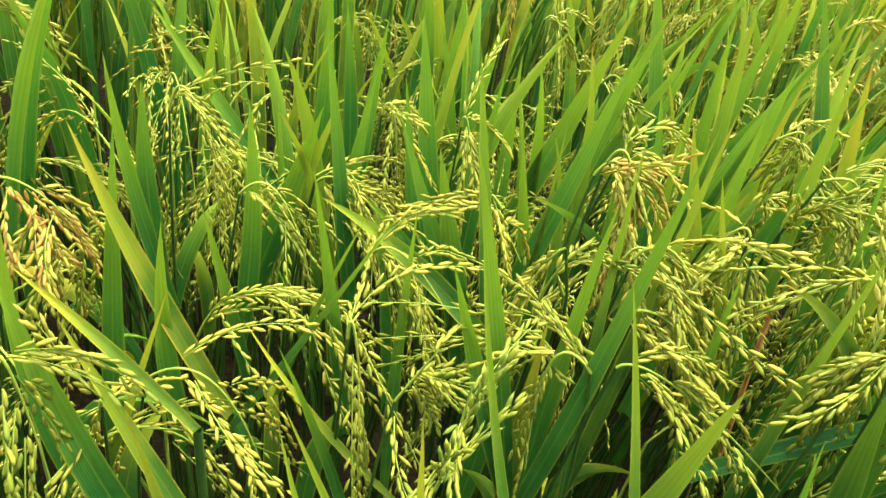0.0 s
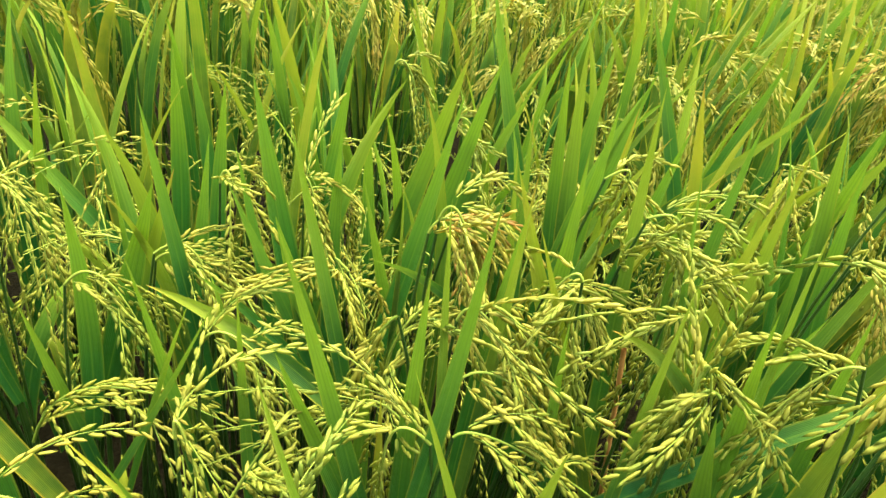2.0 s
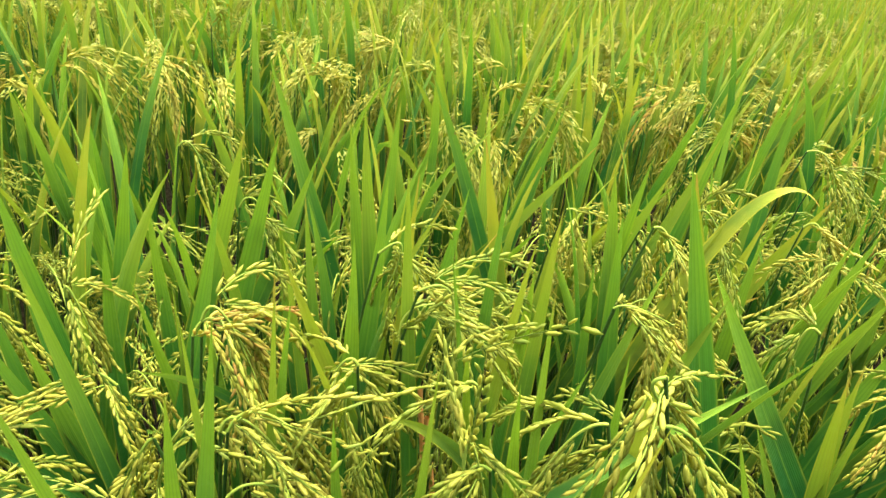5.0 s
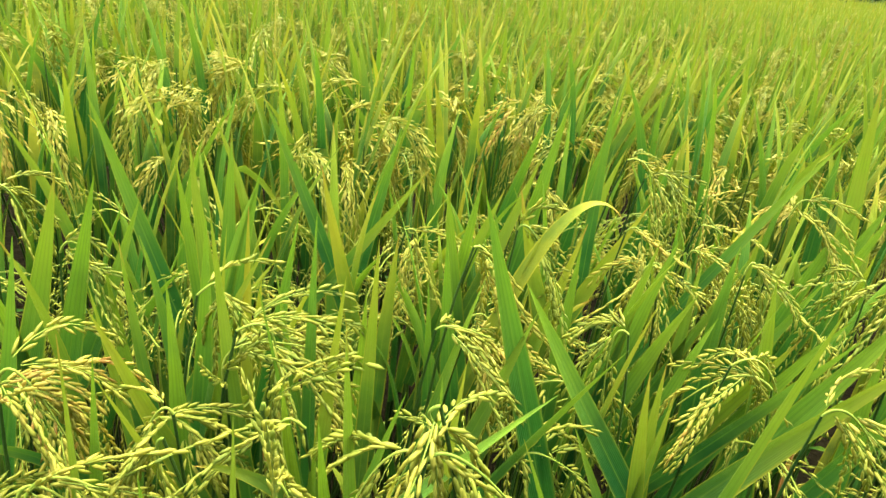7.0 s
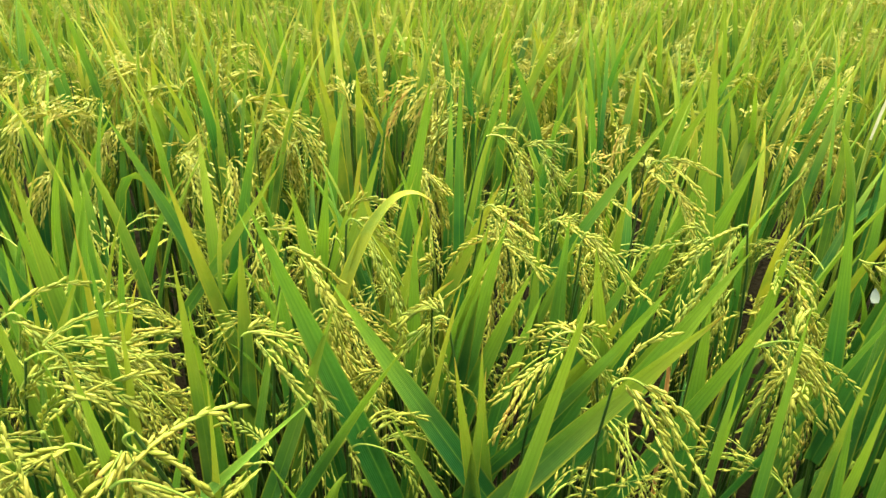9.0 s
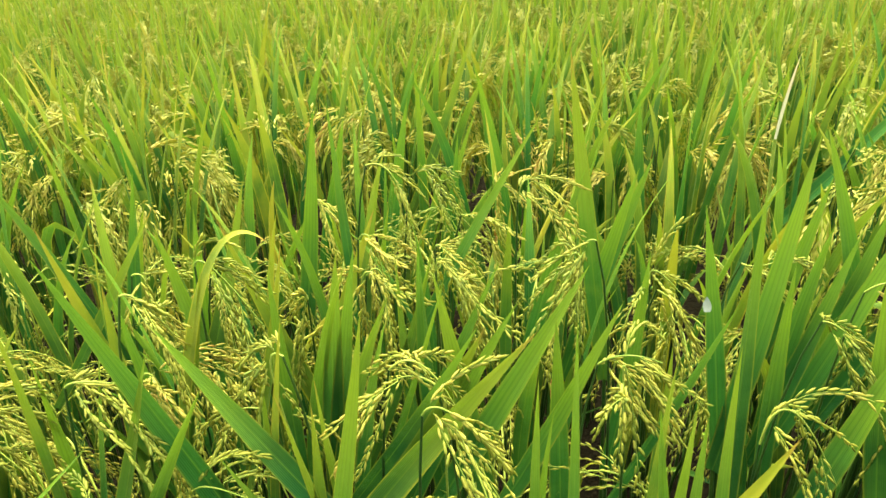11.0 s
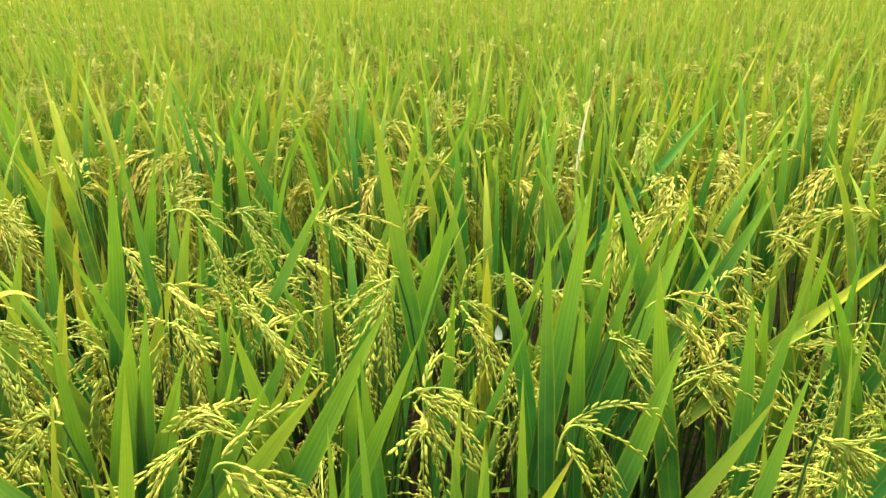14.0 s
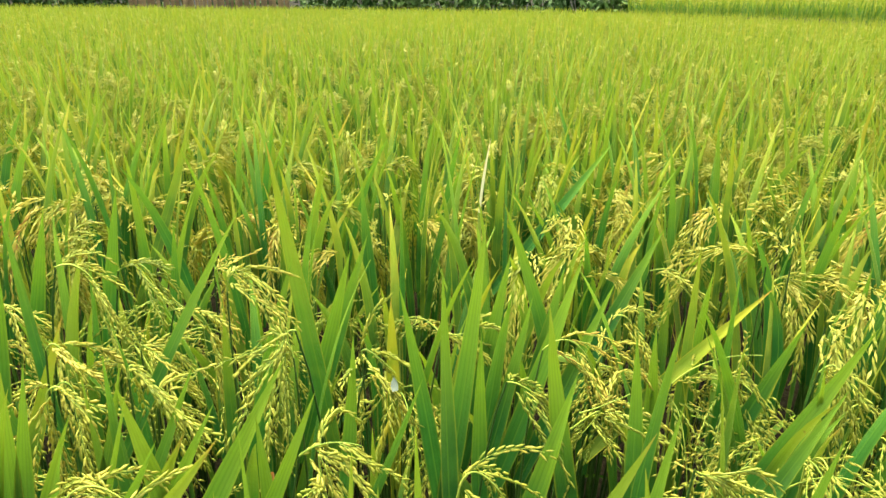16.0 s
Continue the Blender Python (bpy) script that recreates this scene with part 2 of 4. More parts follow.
def add_tube(soup, pts, r0, r1, sides=5):
    pts = np.asarray(pts, float)
    n = len(pts)
    tan = np.gradient(pts, axis=0)
    tan /= np.linalg.norm(tan, axis=1)[:, None] + 1e-12
    ref = np.array((0.31, 0.95, 0.05))
    a = np.cross(tan, ref)
    a /= np.linalg.norm(a, axis=1)[:, None] + 1e-9
    b = np.cross(tan, a)
    ang = np.arange(sides) / sides * 2 * np.pi
    r = np.linspace(r0, r1, n)[:, None, None]
    ring = pts[:, None, :] + r * (a[:, None, :] * np.cos(ang)[None, :, None] + b[:, None, :] * np.sin(ang)[None, :, None])
    i = np.arange(n - 1)[:, None] * sides + np.arange(sides)[None, :]
    j = np.arange(n - 1)[:, None] * sides + (np.arange(sides)[None, :] + 1) % sides
    soup.add(ring, np.stack((i.ravel(), j.ravel(), j.ravel() + sides, i.ravel() + sides), 1))


def grain_shape(sides, rings):
    """A husk along +z from 0 to 1: pointed at both ends, fullest a little below the middle."""
    v, f = [(0, 0, 0)], []
    for z, r in rings:
        for k in range(sides):
            a = 2 * math.pi * k / sides
            v.append((math.cos(a) * r, math.sin(a) * r * 0.72, z))
    v.append((0, 0, 1))
    for k in range(sides):
        m = (k + 1) % sides
        f.append((0, 1 + m, 1 + k))
        for q in range(len(rings) - 1):
            o = 1 + q * sides
            f.append((o + k, o + m, o + sides + m))
            f.append((o + k, o + sides + m, o + sides + k))
        o = 1 + (len(rings) - 1) * sides
        f.append((o + k, o + m, len(v) - 1))
    return np.array(v, float), np.array(f, int)


GRAIN_FINE = grain_shape(4, [(0.2, 0.105), (0.64, 0.125)])
GRAIN_PLAIN = grain_shape(4, [(0.5, 0.125)])
GRAIN_LONG = grain_shape(3, [(0.45, 0.13)])
GRAIN_FAR = (np.array([(0.12, 0, 0), (-0.06, 0.09, 0), (-0.06, -0.09, 0), (0, 0, 1)], float), np.array([(0, 2, 1), (0, 1, 3), (1, 2, 3), (2, 0, 3)], int))


def add_grains(soup, at, along, length, shape, rng):
    """Husks at the given places, pointing along the given ways."""
    gv, gf = shape
    at, along = np.asarray(at), np.asarray(along)
    n = len(at)
    along = along / (np.linalg.norm(along, axis=1)[:, None] + 1e-12)
    a = np.cross(along, rng.normal(size=(n, 3)))
    a /= np.linalg.norm(a, axis=1)[:, None] + 1e-9
    b = np.cross(along, a)
    size = length * rng.uniform(0.85, 1.12, n)[:, None, None]
    pts = at[:, None, :] + size * (gv[None, :, 0, None] * a[:, None, :] + gv[None, :, 1, None] * b[:, None, :] + gv[None, :, 2, None] * along[:, None, :])
    faces = gf[None] + (np.arange(n) * len(gv))[:, None, None]
    soup.add(pts.reshape(-1, 3), faces.reshape(-1, 3))


def add_panicle(soup, stalk, neck, top, end, rng, branches=10, per_branch=14, grain=0.0096, shape=GRAIN_FINE, spread=0.012, wires=True, droop=1.0):
    """A drooping ear: an axis bent over from neck through top to end, side branches along it, husks along those."""
    neck, top, end = (np.asarray(p, float) for p in (neck, top, end))
    length = np.linalg.norm(top - neck) + np.linalg.norm(end - top)
    axis = bezier(neck, top, end, np.linspace(0, 1, 14))
    if wires:
        add_tube(stalk, axis, 0.0011, 0.0005, 4)
    across = unit(np.cross(end - neck, (0.02, 0.01, 1.0)))
    places, ways = [], []
    for k in range(branches):
        q = 0.04 + 0.9 * (k + rng.uniform(-0.35, 0.35)) / branches
        q = min(max(q, 0.0), 0.93)
        p = bezier(neck, top, end, [q, q + 0.04])
        tan = unit(p[1] - p[0])
        reach = rng.uniform(0.85, 1.15) * (0.030 + 0.30 * length * (1.0 - 0.45 * q)) * droop
        out = across * rng.uniform(-1, 1) + np.array((0, 0, rng.uniform(-0.9, 0.35)))
        mid = p[0] + tan * reach * 0.42 + out * spread
        tail = mid + unit(tan * 0.7 + out * 0.2 + np.array((0, 0, -rng.uniform(0.45, 1.2)))) * reach * 0.6
        t = np.linspace(0.1, 1.0, per_branch)
        line = bezier(p[0], mid, tail, t)
        if wires:
            add_tube(stalk, line[::2], 0.0005, 0.0003, 3)
        way = np.gradient(line, axis=0)
        way /= np.linalg.norm(way, axis=1)[:, None] + 1e-12
        sideways = np.cross(way, rng.normal(size=3))
        sideways /= np.linalg.norm(sideways, axis=1)[:, None] + 1e-9
        sign = np.where(np.arange(per_branch) % 2, 1.0, -1.0)[:, None]
        places.append(line + sideways * sign * 0.0012)
        ways.append(way + sideways * sign * rng.uniform(0.0, 0.4, per_branch)[:, None] + rng.normal(size=(per_branch, 3)) * 0.13)
    add_grains(soup, np.concatenate(places), np.concatenate(ways), grain, shape, rng)


def part(name, data, parent, label="", kind=""):
    ob = new(name, data)
    ob.parent = parent
    return tagged(ob, label, kind=kind)


# ---- rice plants ----
def rice_plant(rng, x, y, tillers, leaf_h=0.9, ear_h=0.84, fine=True, lean=1.0, ears=0.85, lower=0, second=0.75):
    """One hill of rice: stalks from one root, a flag leaf and a lower leaf on most, drooping ears on many."""
    plant = new("rice_plant")
    tagged(plant, "rice plant with upright green blades and drooping ripening ears", "rice plant", "rice plants of the field")
    for k in range(tillers):
        az = rng.uniform(0, 2 * np.pi)
        out = np.array((math.cos(az), math.sin(az), 0.0))
        foot = out * rng.uniform(0.005, 0.035)
        knee = foot + out * rng.uniform(0.02, 0.07) * lean + (0, 0, ear_h * rng.uniform(0.68, 0.76))
        stem, ear, ear_stalk = Soup(), Soup(), Soup()
        add_tube(stem, bezier(foot, foot + (0, 0, 0.4), knee, np.linspace(0, 1, 5)), 0.0034, 0.0022, 5 if fine else 3)
        for kind in range(2):
            if kind and rng.uniform() > second:
                continue
            a = az + rng.normal() * 0.8
            way = np.array((math.cos(a), math.sin(a), 0.0))
            height = leaf_h * rng.uniform(0.88, 1.06) * (1.0 if kind == 0 else 0.88)
            base = knee * (1 - 0.25 * kind) + (0, 0, -0.02)
            tip = base * (1, 1, 0) + way * rng.uniform(0.02, 0.12) * lean + (0, 0, height)
            ctrl = base * 0.45 + tip * 0.55 - way * 0.03 + (0, 0, 0.05)
            if rng.uniform() < 0.02:
                tip = tip + way * 0.09 - (0, 0, 0.16)
                ctrl = ctrl + (0, 0, 0.12)
            blade = Soup()
            add_leaf(blade, base, ctrl, tip, rng.uniform(0.012, 0.019), (math.cos(a + rng.normal() * 0.9), math.sin(a + rng.normal() * 0.9), 0.2),
                     11 if fine else 7, 4 if fine else 2, rng.uniform(0.2, 0.6), rng.normal() * 0.7, 0.02)
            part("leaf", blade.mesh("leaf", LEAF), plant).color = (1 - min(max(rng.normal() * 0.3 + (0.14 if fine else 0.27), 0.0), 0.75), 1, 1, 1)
        if rng.uniform() < ears:
            a = az + rng.normal() * 0.7
            way = np.array((math.cos(a), math.sin(a), 0.0))
            neck = knee + (0, 0, ear_h * rng.uniform(0.16, 0.26))
            bow = rng.uniform(0.05, 0.10)
            top = neck + way * bow * 0.8 + (0, 0, rng.uniform(0.06, 0.11))
            end = neck + way * bow * rng.uniform(1.2, 1.8) - (0, 0, rng.uniform(0.04, 0.15))
            add_tube(ear_stalk if fine else stem, bezier(knee, (knee + neck) / 2, neck, np.linspace(0, 1, 3)), 0.0016, 0.0011, 4 if fine else 3)
            if fine:
                add_panicle(ear, ear_stalk, neck, top, end, rng, 10, 15, 0.0100, GRAIN_PLAIN, 0.036)
            else:
                add_panicle(ear, ear_stalk, neck, top, end, rng, 13, 14, 0.0140, GRAIN_LONG, 0.014, False, 0.75)
            holder = part("panicle", ear.mesh("panicle", GRAIN, smooth=fine), plant, "drooping ear of yellow-green grains")
            holder.color = (1 - rng.uniform(0.0, 0.25), 1, 1, 1)
            if fine:
                part("stalk", ear_stalk.mesh("stalk", RACHIS), holder)
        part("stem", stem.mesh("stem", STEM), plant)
    for k in range(lower):
        a = rng.uniform(0, 2 * np.pi)
        way = np.array((math.cos(a), math.sin(a), 0.0))
        base = way * 0.03 + (0, 0, rng.uniform(0.2, 0.4))
        tip = base + way * rng.uniform(0.10, 0.22) + (0, 0, rng.uniform(0.02, 0.2))
        blade = Soup()
        add_leaf(blade, base, base * 0.5 + tip * 0.5 + (0, 0, 0.07), tip, rng.uniform(0.013, 0.019), (way[0] * 0.5, way[1] * 0.5, 0.9), 6, 2, 0.3, rng.normal() * 0.6)
        part("leaf", blade.mesh("leaf", LEAF), plant)
    plant.location = (x, y, 0)
    return plant


def bulk_leaves(soup, base, tip, bend, width, facing, segs, cols=2):
    """Many blades at once."""
    n = len(base)
    ctrl = base * 0.45 + tip * 0.55 + bend
    s = np.linspace(0, 1, segs + 1)
    q = s[None, :, None]
    mid = (1 - q) ** 2 * base[:, None] + 2 * q * (1 - q) * ctrl[:, None] + q ** 2 * tip[:, None]
    tan = tip - base
    side = np.cross(tan, facing)
    side /= np.linalg.norm(side, axis=1)[:, None] + 1e-9
    nor = np.cross(side, tan / np.linalg.norm(tan, axis=1)[:, None])
    w = np.where(s < 0.35, 0.8 + 0.2 * s / 0.35, 1 - np.clip((s - 0.35) / 0.65, 0, 1) ** 1.75)
    w = np.maximum(w, 0.015)[None, :] * width[:, None] / 2
    t = np.linspace(-1, 1, cols + 1)
    pts = mid[:, :, None, :] + side[:, None, None, :] * (w[:, :, None] * t)[..., None] + nor[:, None, None, :] * (w[:, :, None] * 0.35 * np.abs(t))[..., None]
    uv = np.broadcast_to(np.stack(np.broadcast_arrays((t[None, :] + 1) / 2, s[:, None]), -1)[None], (n, segs + 1, cols + 1, 2))
    i = (np.arange(segs)[:, None] * (cols + 1) + np.arange(cols)[None, :]).ravel()
    f = np.stack((i, i + 1, i + cols + 2, i + cols + 1), 1)[None] + (np.arange(n) * (cols + 1) * (segs + 1))[:, None, None]
    soup.add(pts.reshape(-1, 3), f.reshape(-1, 4), uv.reshape(-1, 2))


def bulk_ears(soup, neck, way, bow, grains, size, shape, rng):
    """Many drooping ears at once, with husks strewn along each bent axis."""
    n = len(neck)
    s = rng.uniform(0, 1, (n, grains))[..., None]
    up = np.array((0, 0, 1.0))
    top = neck + way * bow[:, None] * 0.8 + up * 0.09
    end = neck + way * bow[:, None] * 1.7 - up * rng.uniform(0.02, 0.11, n)[:, None]
    p = (1 - s) ** 2 * neck[:, None] + 2 * s * (1 - s) * top[:, None] + s ** 2 * end[:, None]
    tan = 2 * (1 - s) * (top - neck)[:, None] + 2 * s * (end - top)[:, None]
    tan /= np.linalg.norm(tan, axis=2)[..., None]
    p = p + rng.normal(size=p.shape) * 0.004 - up * rng.uniform(0, 0.018, (n, grains, 1))
    add_grains(soup, p.reshape(-1, 3), (tan - up * 0.45 + rng.normal(size=p.shape) * 0.15).reshape(-1, 3), size, shape, rng)


EYE = np.array((0.3, 0.1))
GRID, ROW_TURN = 0.185, radians(17)


def hills(rng, r0, r1, az0, az1, step=GRID):
    """Places of hills planted in rows, within a ring sector round EYE (azimuth clockwise from +y, degrees)."""
    m = int(r1 / step) + 2
    gx, gy = np.meshgrid(np.arange(-m, m + 1), np.arange(-m, m + 1))
    g = np.stack((gx.ravel(), gy.ravel()), 1) * step
    c, s = math.cos(ROW_TURN), math.sin(ROW_TURN)
    g = np.stack((g[:, 0] * c - g[:, 1] * s, g[:, 0] * s + g[:, 1] * c), 1)
    r = np.hypot(g[:, 0], g[:, 1])
    az = np.degrees(np.arctan2(g[:, 0], g[:, 1]))
    az = np.where(az < -120, az + 360, az)
    g = g[(r >= r0) & (r < r1) & (az >= az0) & (az < az1)]
    return g + EYE + rng.normal(size=g.shape) * step * 0.14


def past(at, a, b):
    """How far places lie to the left of the line from a to b."""
    (ax, ay), (bx, by) = a, b
    n = math.hypot(bx - ax, by - ay)
    return ((bx - ax) * (at[:, 1] - ay) - (by - ay) * (at[:, 0] - ax)) / n


BACK_EDGE = ((19.6, 5.0), (15.6, 18.5))
BANK_EDGE = ((11.9, -2.2), (18.2, 2.4))


def field_patch(name, seed, r0, r1, az0, az1, step, blades, segs, ears, grains, size, shape, width, label, cols=2, terrace=False, floor=0.55, crown=(0.78, 1.06), necks=(0.79, 0.92)):
    """A stretch of the field past the plants that are things of their own."""
    rng = np.random.default_rng(seed)
    at = hills(rng, r0, r1, az0, az1, step)
    side = past(at, *BANK_EDGE)
    at = at[(side < -1.0) & (side > -16)] if terrace else at[(side > 0) & (past(at, *BACK_EDGE) > 0)]
    swell = np.array([noise.noise(Vector((x * 0.35, y * 0.35, 2.0))) for x, y in at]) * 0.05 + (0.36 if terrace else 0.0)
    n = len(at)
    leaves, heads = Soup(), Soup()

    def spread(k):
        a = rng.uniform(0, 2 * np.pi, n * k)
        way = np.stack((np.cos(a), np.sin(a), np.zeros(n * k)), 1)
        foot = np.repeat(np.concatenate((at, swell[:, None]), 1), k, 0) + way * rng.uniform(0.01, step * 0.45, n * k)[:, None]
        return way, foot

    way, foot = spread(blades)
    k = len(way)
    base = foot + np.array((0, 0, floor))
    tip = foot + way * rng.uniform(0.0, 0.15, k)[:, None]
    tip[:, 2] += rng.uniform(*crown, k)
    turn = rng.uniform(0, 2 * np.pi, k)
    bulk_leaves(leaves, base, tip, way * -0.03, rng.uniform(0.8, 1.25, k) * width, np.stack((np.cos(turn), np.sin(turn), np.full(k, 0.2)), 1), segs, cols)
    if not ears:
        return tagged(new(name, leaves.mesh(name, LEAF)), label, "rice crop", kind="stuff")
    way, foot = spread(ears)
    k = len(way)
    neck = foot.copy()
    neck[:, 2] += rng.uniform(*necks, k)
    bulk_ears(heads, neck, way, rng.uniform(0.05, 0.11, k), grains, size, shape, rng)
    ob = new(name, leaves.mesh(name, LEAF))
    tagged(ob, label, "rice crop", kind="stuff")
    ob.color = (0.45 if terrace else (0.66 if r0 < 2.5 else (0.60 if r0 < 5 else 0.52)), 1, 1, 1)
    part("ears", heads.mesh("ears", GRAIN, smooth=False), ob, "yellow-green drooping ears", "stuff").color = (0.82, 1, 1, 1)
    return ob


# ---- structure: ground ----
def ground_sheet():
    soup = Soup()
    r = np.concatenate((np.linspace(0, 6, 25), np.geomspace(7, 1500, 30)))
    a = np.linspace(0, 2 * np.pi, 97)[:-1]
    pts = []
    for q in r:
        for t in a:
            x, y = EYE[0] + q * math.cos(t), EYE[1] + q * math.sin(t)
            pts.append((x, y, 0.02 * noise.noise(Vector((x * 3, y * 3, 0))) * (1 if q < 40 else 0)))
    i = (np.arange(len(r) - 1)[:, None] * 96 + np.arange(96)[None, :]).ravel()
    j = (np.arange(len(r) - 1)[:, None] * 96 + (np.arange(96)[None, :] + 1) % 96).ravel()
    soup.add(pts, np.stack((i, i + 96, j + 96, j), 1))
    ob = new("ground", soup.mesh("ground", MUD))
    return tagged(ob, "wet mud of the paddy field, coloured near black for the crop's shade", "ground", kind="structure")


ground_sheet()

# ---- the crop ----
def from_path(x, y, a=(0.13, 0.27), b=(0.52, 0.0)):
    """How far a place lies from the line along which one walks."""
    dx, dy = b[0] - a[0], b[1] - a[1]
    s = min(max(((x - a[0]) * dx + (y - a[1]) * dy) / (dx * dx + dy * dy), 0.0), 1.0)
    return math.hypot(x - a[0] - dx * s, y - a[1] - dy * s)


near_rng = np.random.default_rng(5)
NEAR = []
for hx, hy in hills(near_rng, 0.05, 1.0, -75, 140):
    d = from_path(hx, hy)
    if d < 0.56:
        inner = d < 0.3
        NEAR.append(rice_plant(near_rng, hx, hy, 5, 0.56 if inner else 0.70, 0.66 if inner else 0.78, True, 1.0, 0.2 if inner else 0.4, 1, 0.0))
    else:
        NEAR.append(rice_plant(near_rng, hx, hy, 10, 0.91, 0.80, True, 1.0, 0.62, 0, 0.25))


mid_rng = np.random.default_rng(8)
PROTO, MID = [], []
for hx, hy in hills(mid_rng, 1.0, 1.6, -55, 130):
    if len(PROTO) < 9:
        PROTO.append(rice_plant(mid_rng, hx, hy, 12, mid_rng.uniform(0.94, 1.00), mid_rng.uniform(0.86, 0.93), False, 1.0, 0.47, 3, 0.35))
    else:
        MID.append(copy_thing(PROTO[mid_rng.integers(9)], pose(hx, hy, 0, 0, 0, mid_rng.uniform(0, 360))))

CROP = "dense green and yellow rice crop with ripening ears"
FAR_CROP = "far green and yellow rice crop"
field_patch("rice_crop", 11, 1.6, 3.0, -60, 136, GRID, 15, 4, 4, 130, 0.014, GRAIN_FAR, 0.018, CROP)
field_patch("rice_crop", 12, 3.0, 6.0, 15, 136, GRID, 13, 3, 4, 64, 0.018, GRAIN_FAR, 0.019, CROP)
field_patch("rice_crop", 13, 3.0, 6.0, -60, 15, GRID * 1.2, 15, 2, 3, 36, 0.022, GRAIN_FAR, 0.018, CROP, 1)
field_patch("rice_crop", 14, 6.0, 13.0, 30, 128, GRID * 1.1, 12, 2, 2, 14, 0.034, GRAIN_FAR, 0.019, FAR_CROP, 1)
field_patch("rice_crop", 15, 13.0, 26.0, 30, 124, GRID * 1.6, 12, 2, 4, 3, 0.06, GRAIN_FAR, 0.028, FAR_CROP, 1)
field_patch("rice_crop", 16, 6.0, 16.0, -75, 30, GRID * 2.4, 9, 2, 4, 2, 0.06, GRAIN_FAR, 0.04, FAR_CROP, 1)
# two unseen patches, added behind and left of the camera to block low light
field_patch("rice_crop", 17, 0.30, 2.6, 135, 240, GRID, 15, 2, 4, 60, 0.015, GRAIN_FAR, 0.018, CROP)
field_patch("rice_crop", 18, 0.30, 2.6, -120, -58, GRID, 15, 2, 4, 60, 0.015, GRAIN_FAR, 0.018, CROP)
field_patch("rice_crop", 20, 2.6, 9.0, 136, 240, GRID * 1.2, 13, 2, 3, 12, 0.034, GRAIN_FAR, 0.024, CROP, 1)
field_patch("rice_crop", 21, 2.6, 9.0, -120, -60, GRID * 1.2, 13, 2, 3, 12, 0.034, GRAIN_FAR, 0.024, CROP, 1)
field_patch("rice_crop", 19, 11.0, 30.0, 84, 128, GRID * 1.7, 9, 2, 5, 3, 0.05, GRAIN_FAR, 0.03, "yellow-green rice crop on the raised neighbouring field", 1, True)


# ---- the blades and ears that stand out above the nearest plants ----
own = np.random.default_rng(21)


def owner(p):
    """The plant whose root is nearest to a place."""
    return min(NEAR + PROTO + MID, key=lambda o: (o.location.x - p[0]) ** 2 + (o.location.y - p[1]) ** 2)


def settle(ob, plant):
    """Lays a part that was shaped round its plant's root without the plant's turn."""
    ob.matrix_parent_inverse = plant.matrix_basis.inverted()
    ob.location = plant.location
    return ob


def blade(low, tip, width, age, heading, skin=LEAF):
    """An upright blade from low to tip, carried on to a stalk of the nearest plant. age: 0 green, 1 all yellow. heading: where its upper face turns, degrees clockwise from +y."""
    low, tip = np.array(low), np.array(tip)
    down = unit(low - tip)
    root = low + down * max(0.06, (low[2] - 0.62) * 0.8)
    middle = (root + tip) / 2
    if down[2] > -0.65:
        root = low + (down[0] * 0.05, down[1] * 0.05, -0.05)
        middle = (root + tip) / 2 + (0, 0, 0.012)
    if skin is DRY:
        root = low - (0, 0, 0.02)
        middle = (root + tip) / 2
    plant = owner(root)
    home = np.array(plant.location)
    turn = radians(heading) + own.normal() * 0.3
    toward = unit((math.sin(turn), math.cos(turn), 0.3))
    side = unit(np.cross(down, toward))
    soup, stem = Soup(), Soup()
    bow = side * own.normal() * 0.006 - toward * own.uniform(0.0, 0.012)
    add_leaf(soup, root - home, middle + bow - home, tip - home, width * 1.04, toward, 22, 6, own.uniform(0.25, 0.6), own.normal() * 0.25, 0.012)
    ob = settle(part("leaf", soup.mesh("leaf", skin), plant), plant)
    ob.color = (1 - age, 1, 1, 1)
    foot = (root - home) * (0.6, 0.6, 0)
    add_tube(stem, bezier(foot, foot + (0, 0, 0.35), root - home, np.linspace(0, 1, 6)), 0.0034, 0.0024, 5)
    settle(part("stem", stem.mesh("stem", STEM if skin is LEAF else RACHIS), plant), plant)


def ear(neck, apex, end, ripe):
    """A drooping ear from neck over apex to end on its own stalk."""
    neck, apex, end = np.array(neck), np.array(apex), np.array(end)
    plant = owner(neck)
    home = np.array(plant.location)
    ctrl = 2 * apex - (neck + end) / 2
    length = np.linalg.norm(apex - neck) + np.linalg.norm(end - apex)
    soup, stalk, stem = Soup(), Soup(), Soup()
    foot = (neck - home) * (0.7, 0.7, 0) + (own.normal() * 0.01, own.normal() * 0.01, 0)
    below = neck - unit(ctrl - neck) * 0.05 - (0, 0, 0.12)
    add_tube(stem, bezier(foot, below - home, neck - home, np.linspace(0, 1, 10)), 0.0024, 0.0009, 5)
    count = int(np.clip(length / 0.013, 8, 14))
    add_panicle(soup, stalk, neck - home, ctrl - home, end - home, own, count, 18, 0.0102, GRAIN_FINE, 0.046, True, 1.0)
    holder = settle(part("panicle", soup.mesh("panicle", GRAIN), plant, "drooping ear of yellow-green grains"), plant)
    holder.color = (1 - ripe, 1, 1, 1)
    part("stalk", stalk.mesh("stalk", RACHIS), holder)
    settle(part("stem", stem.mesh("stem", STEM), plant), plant)


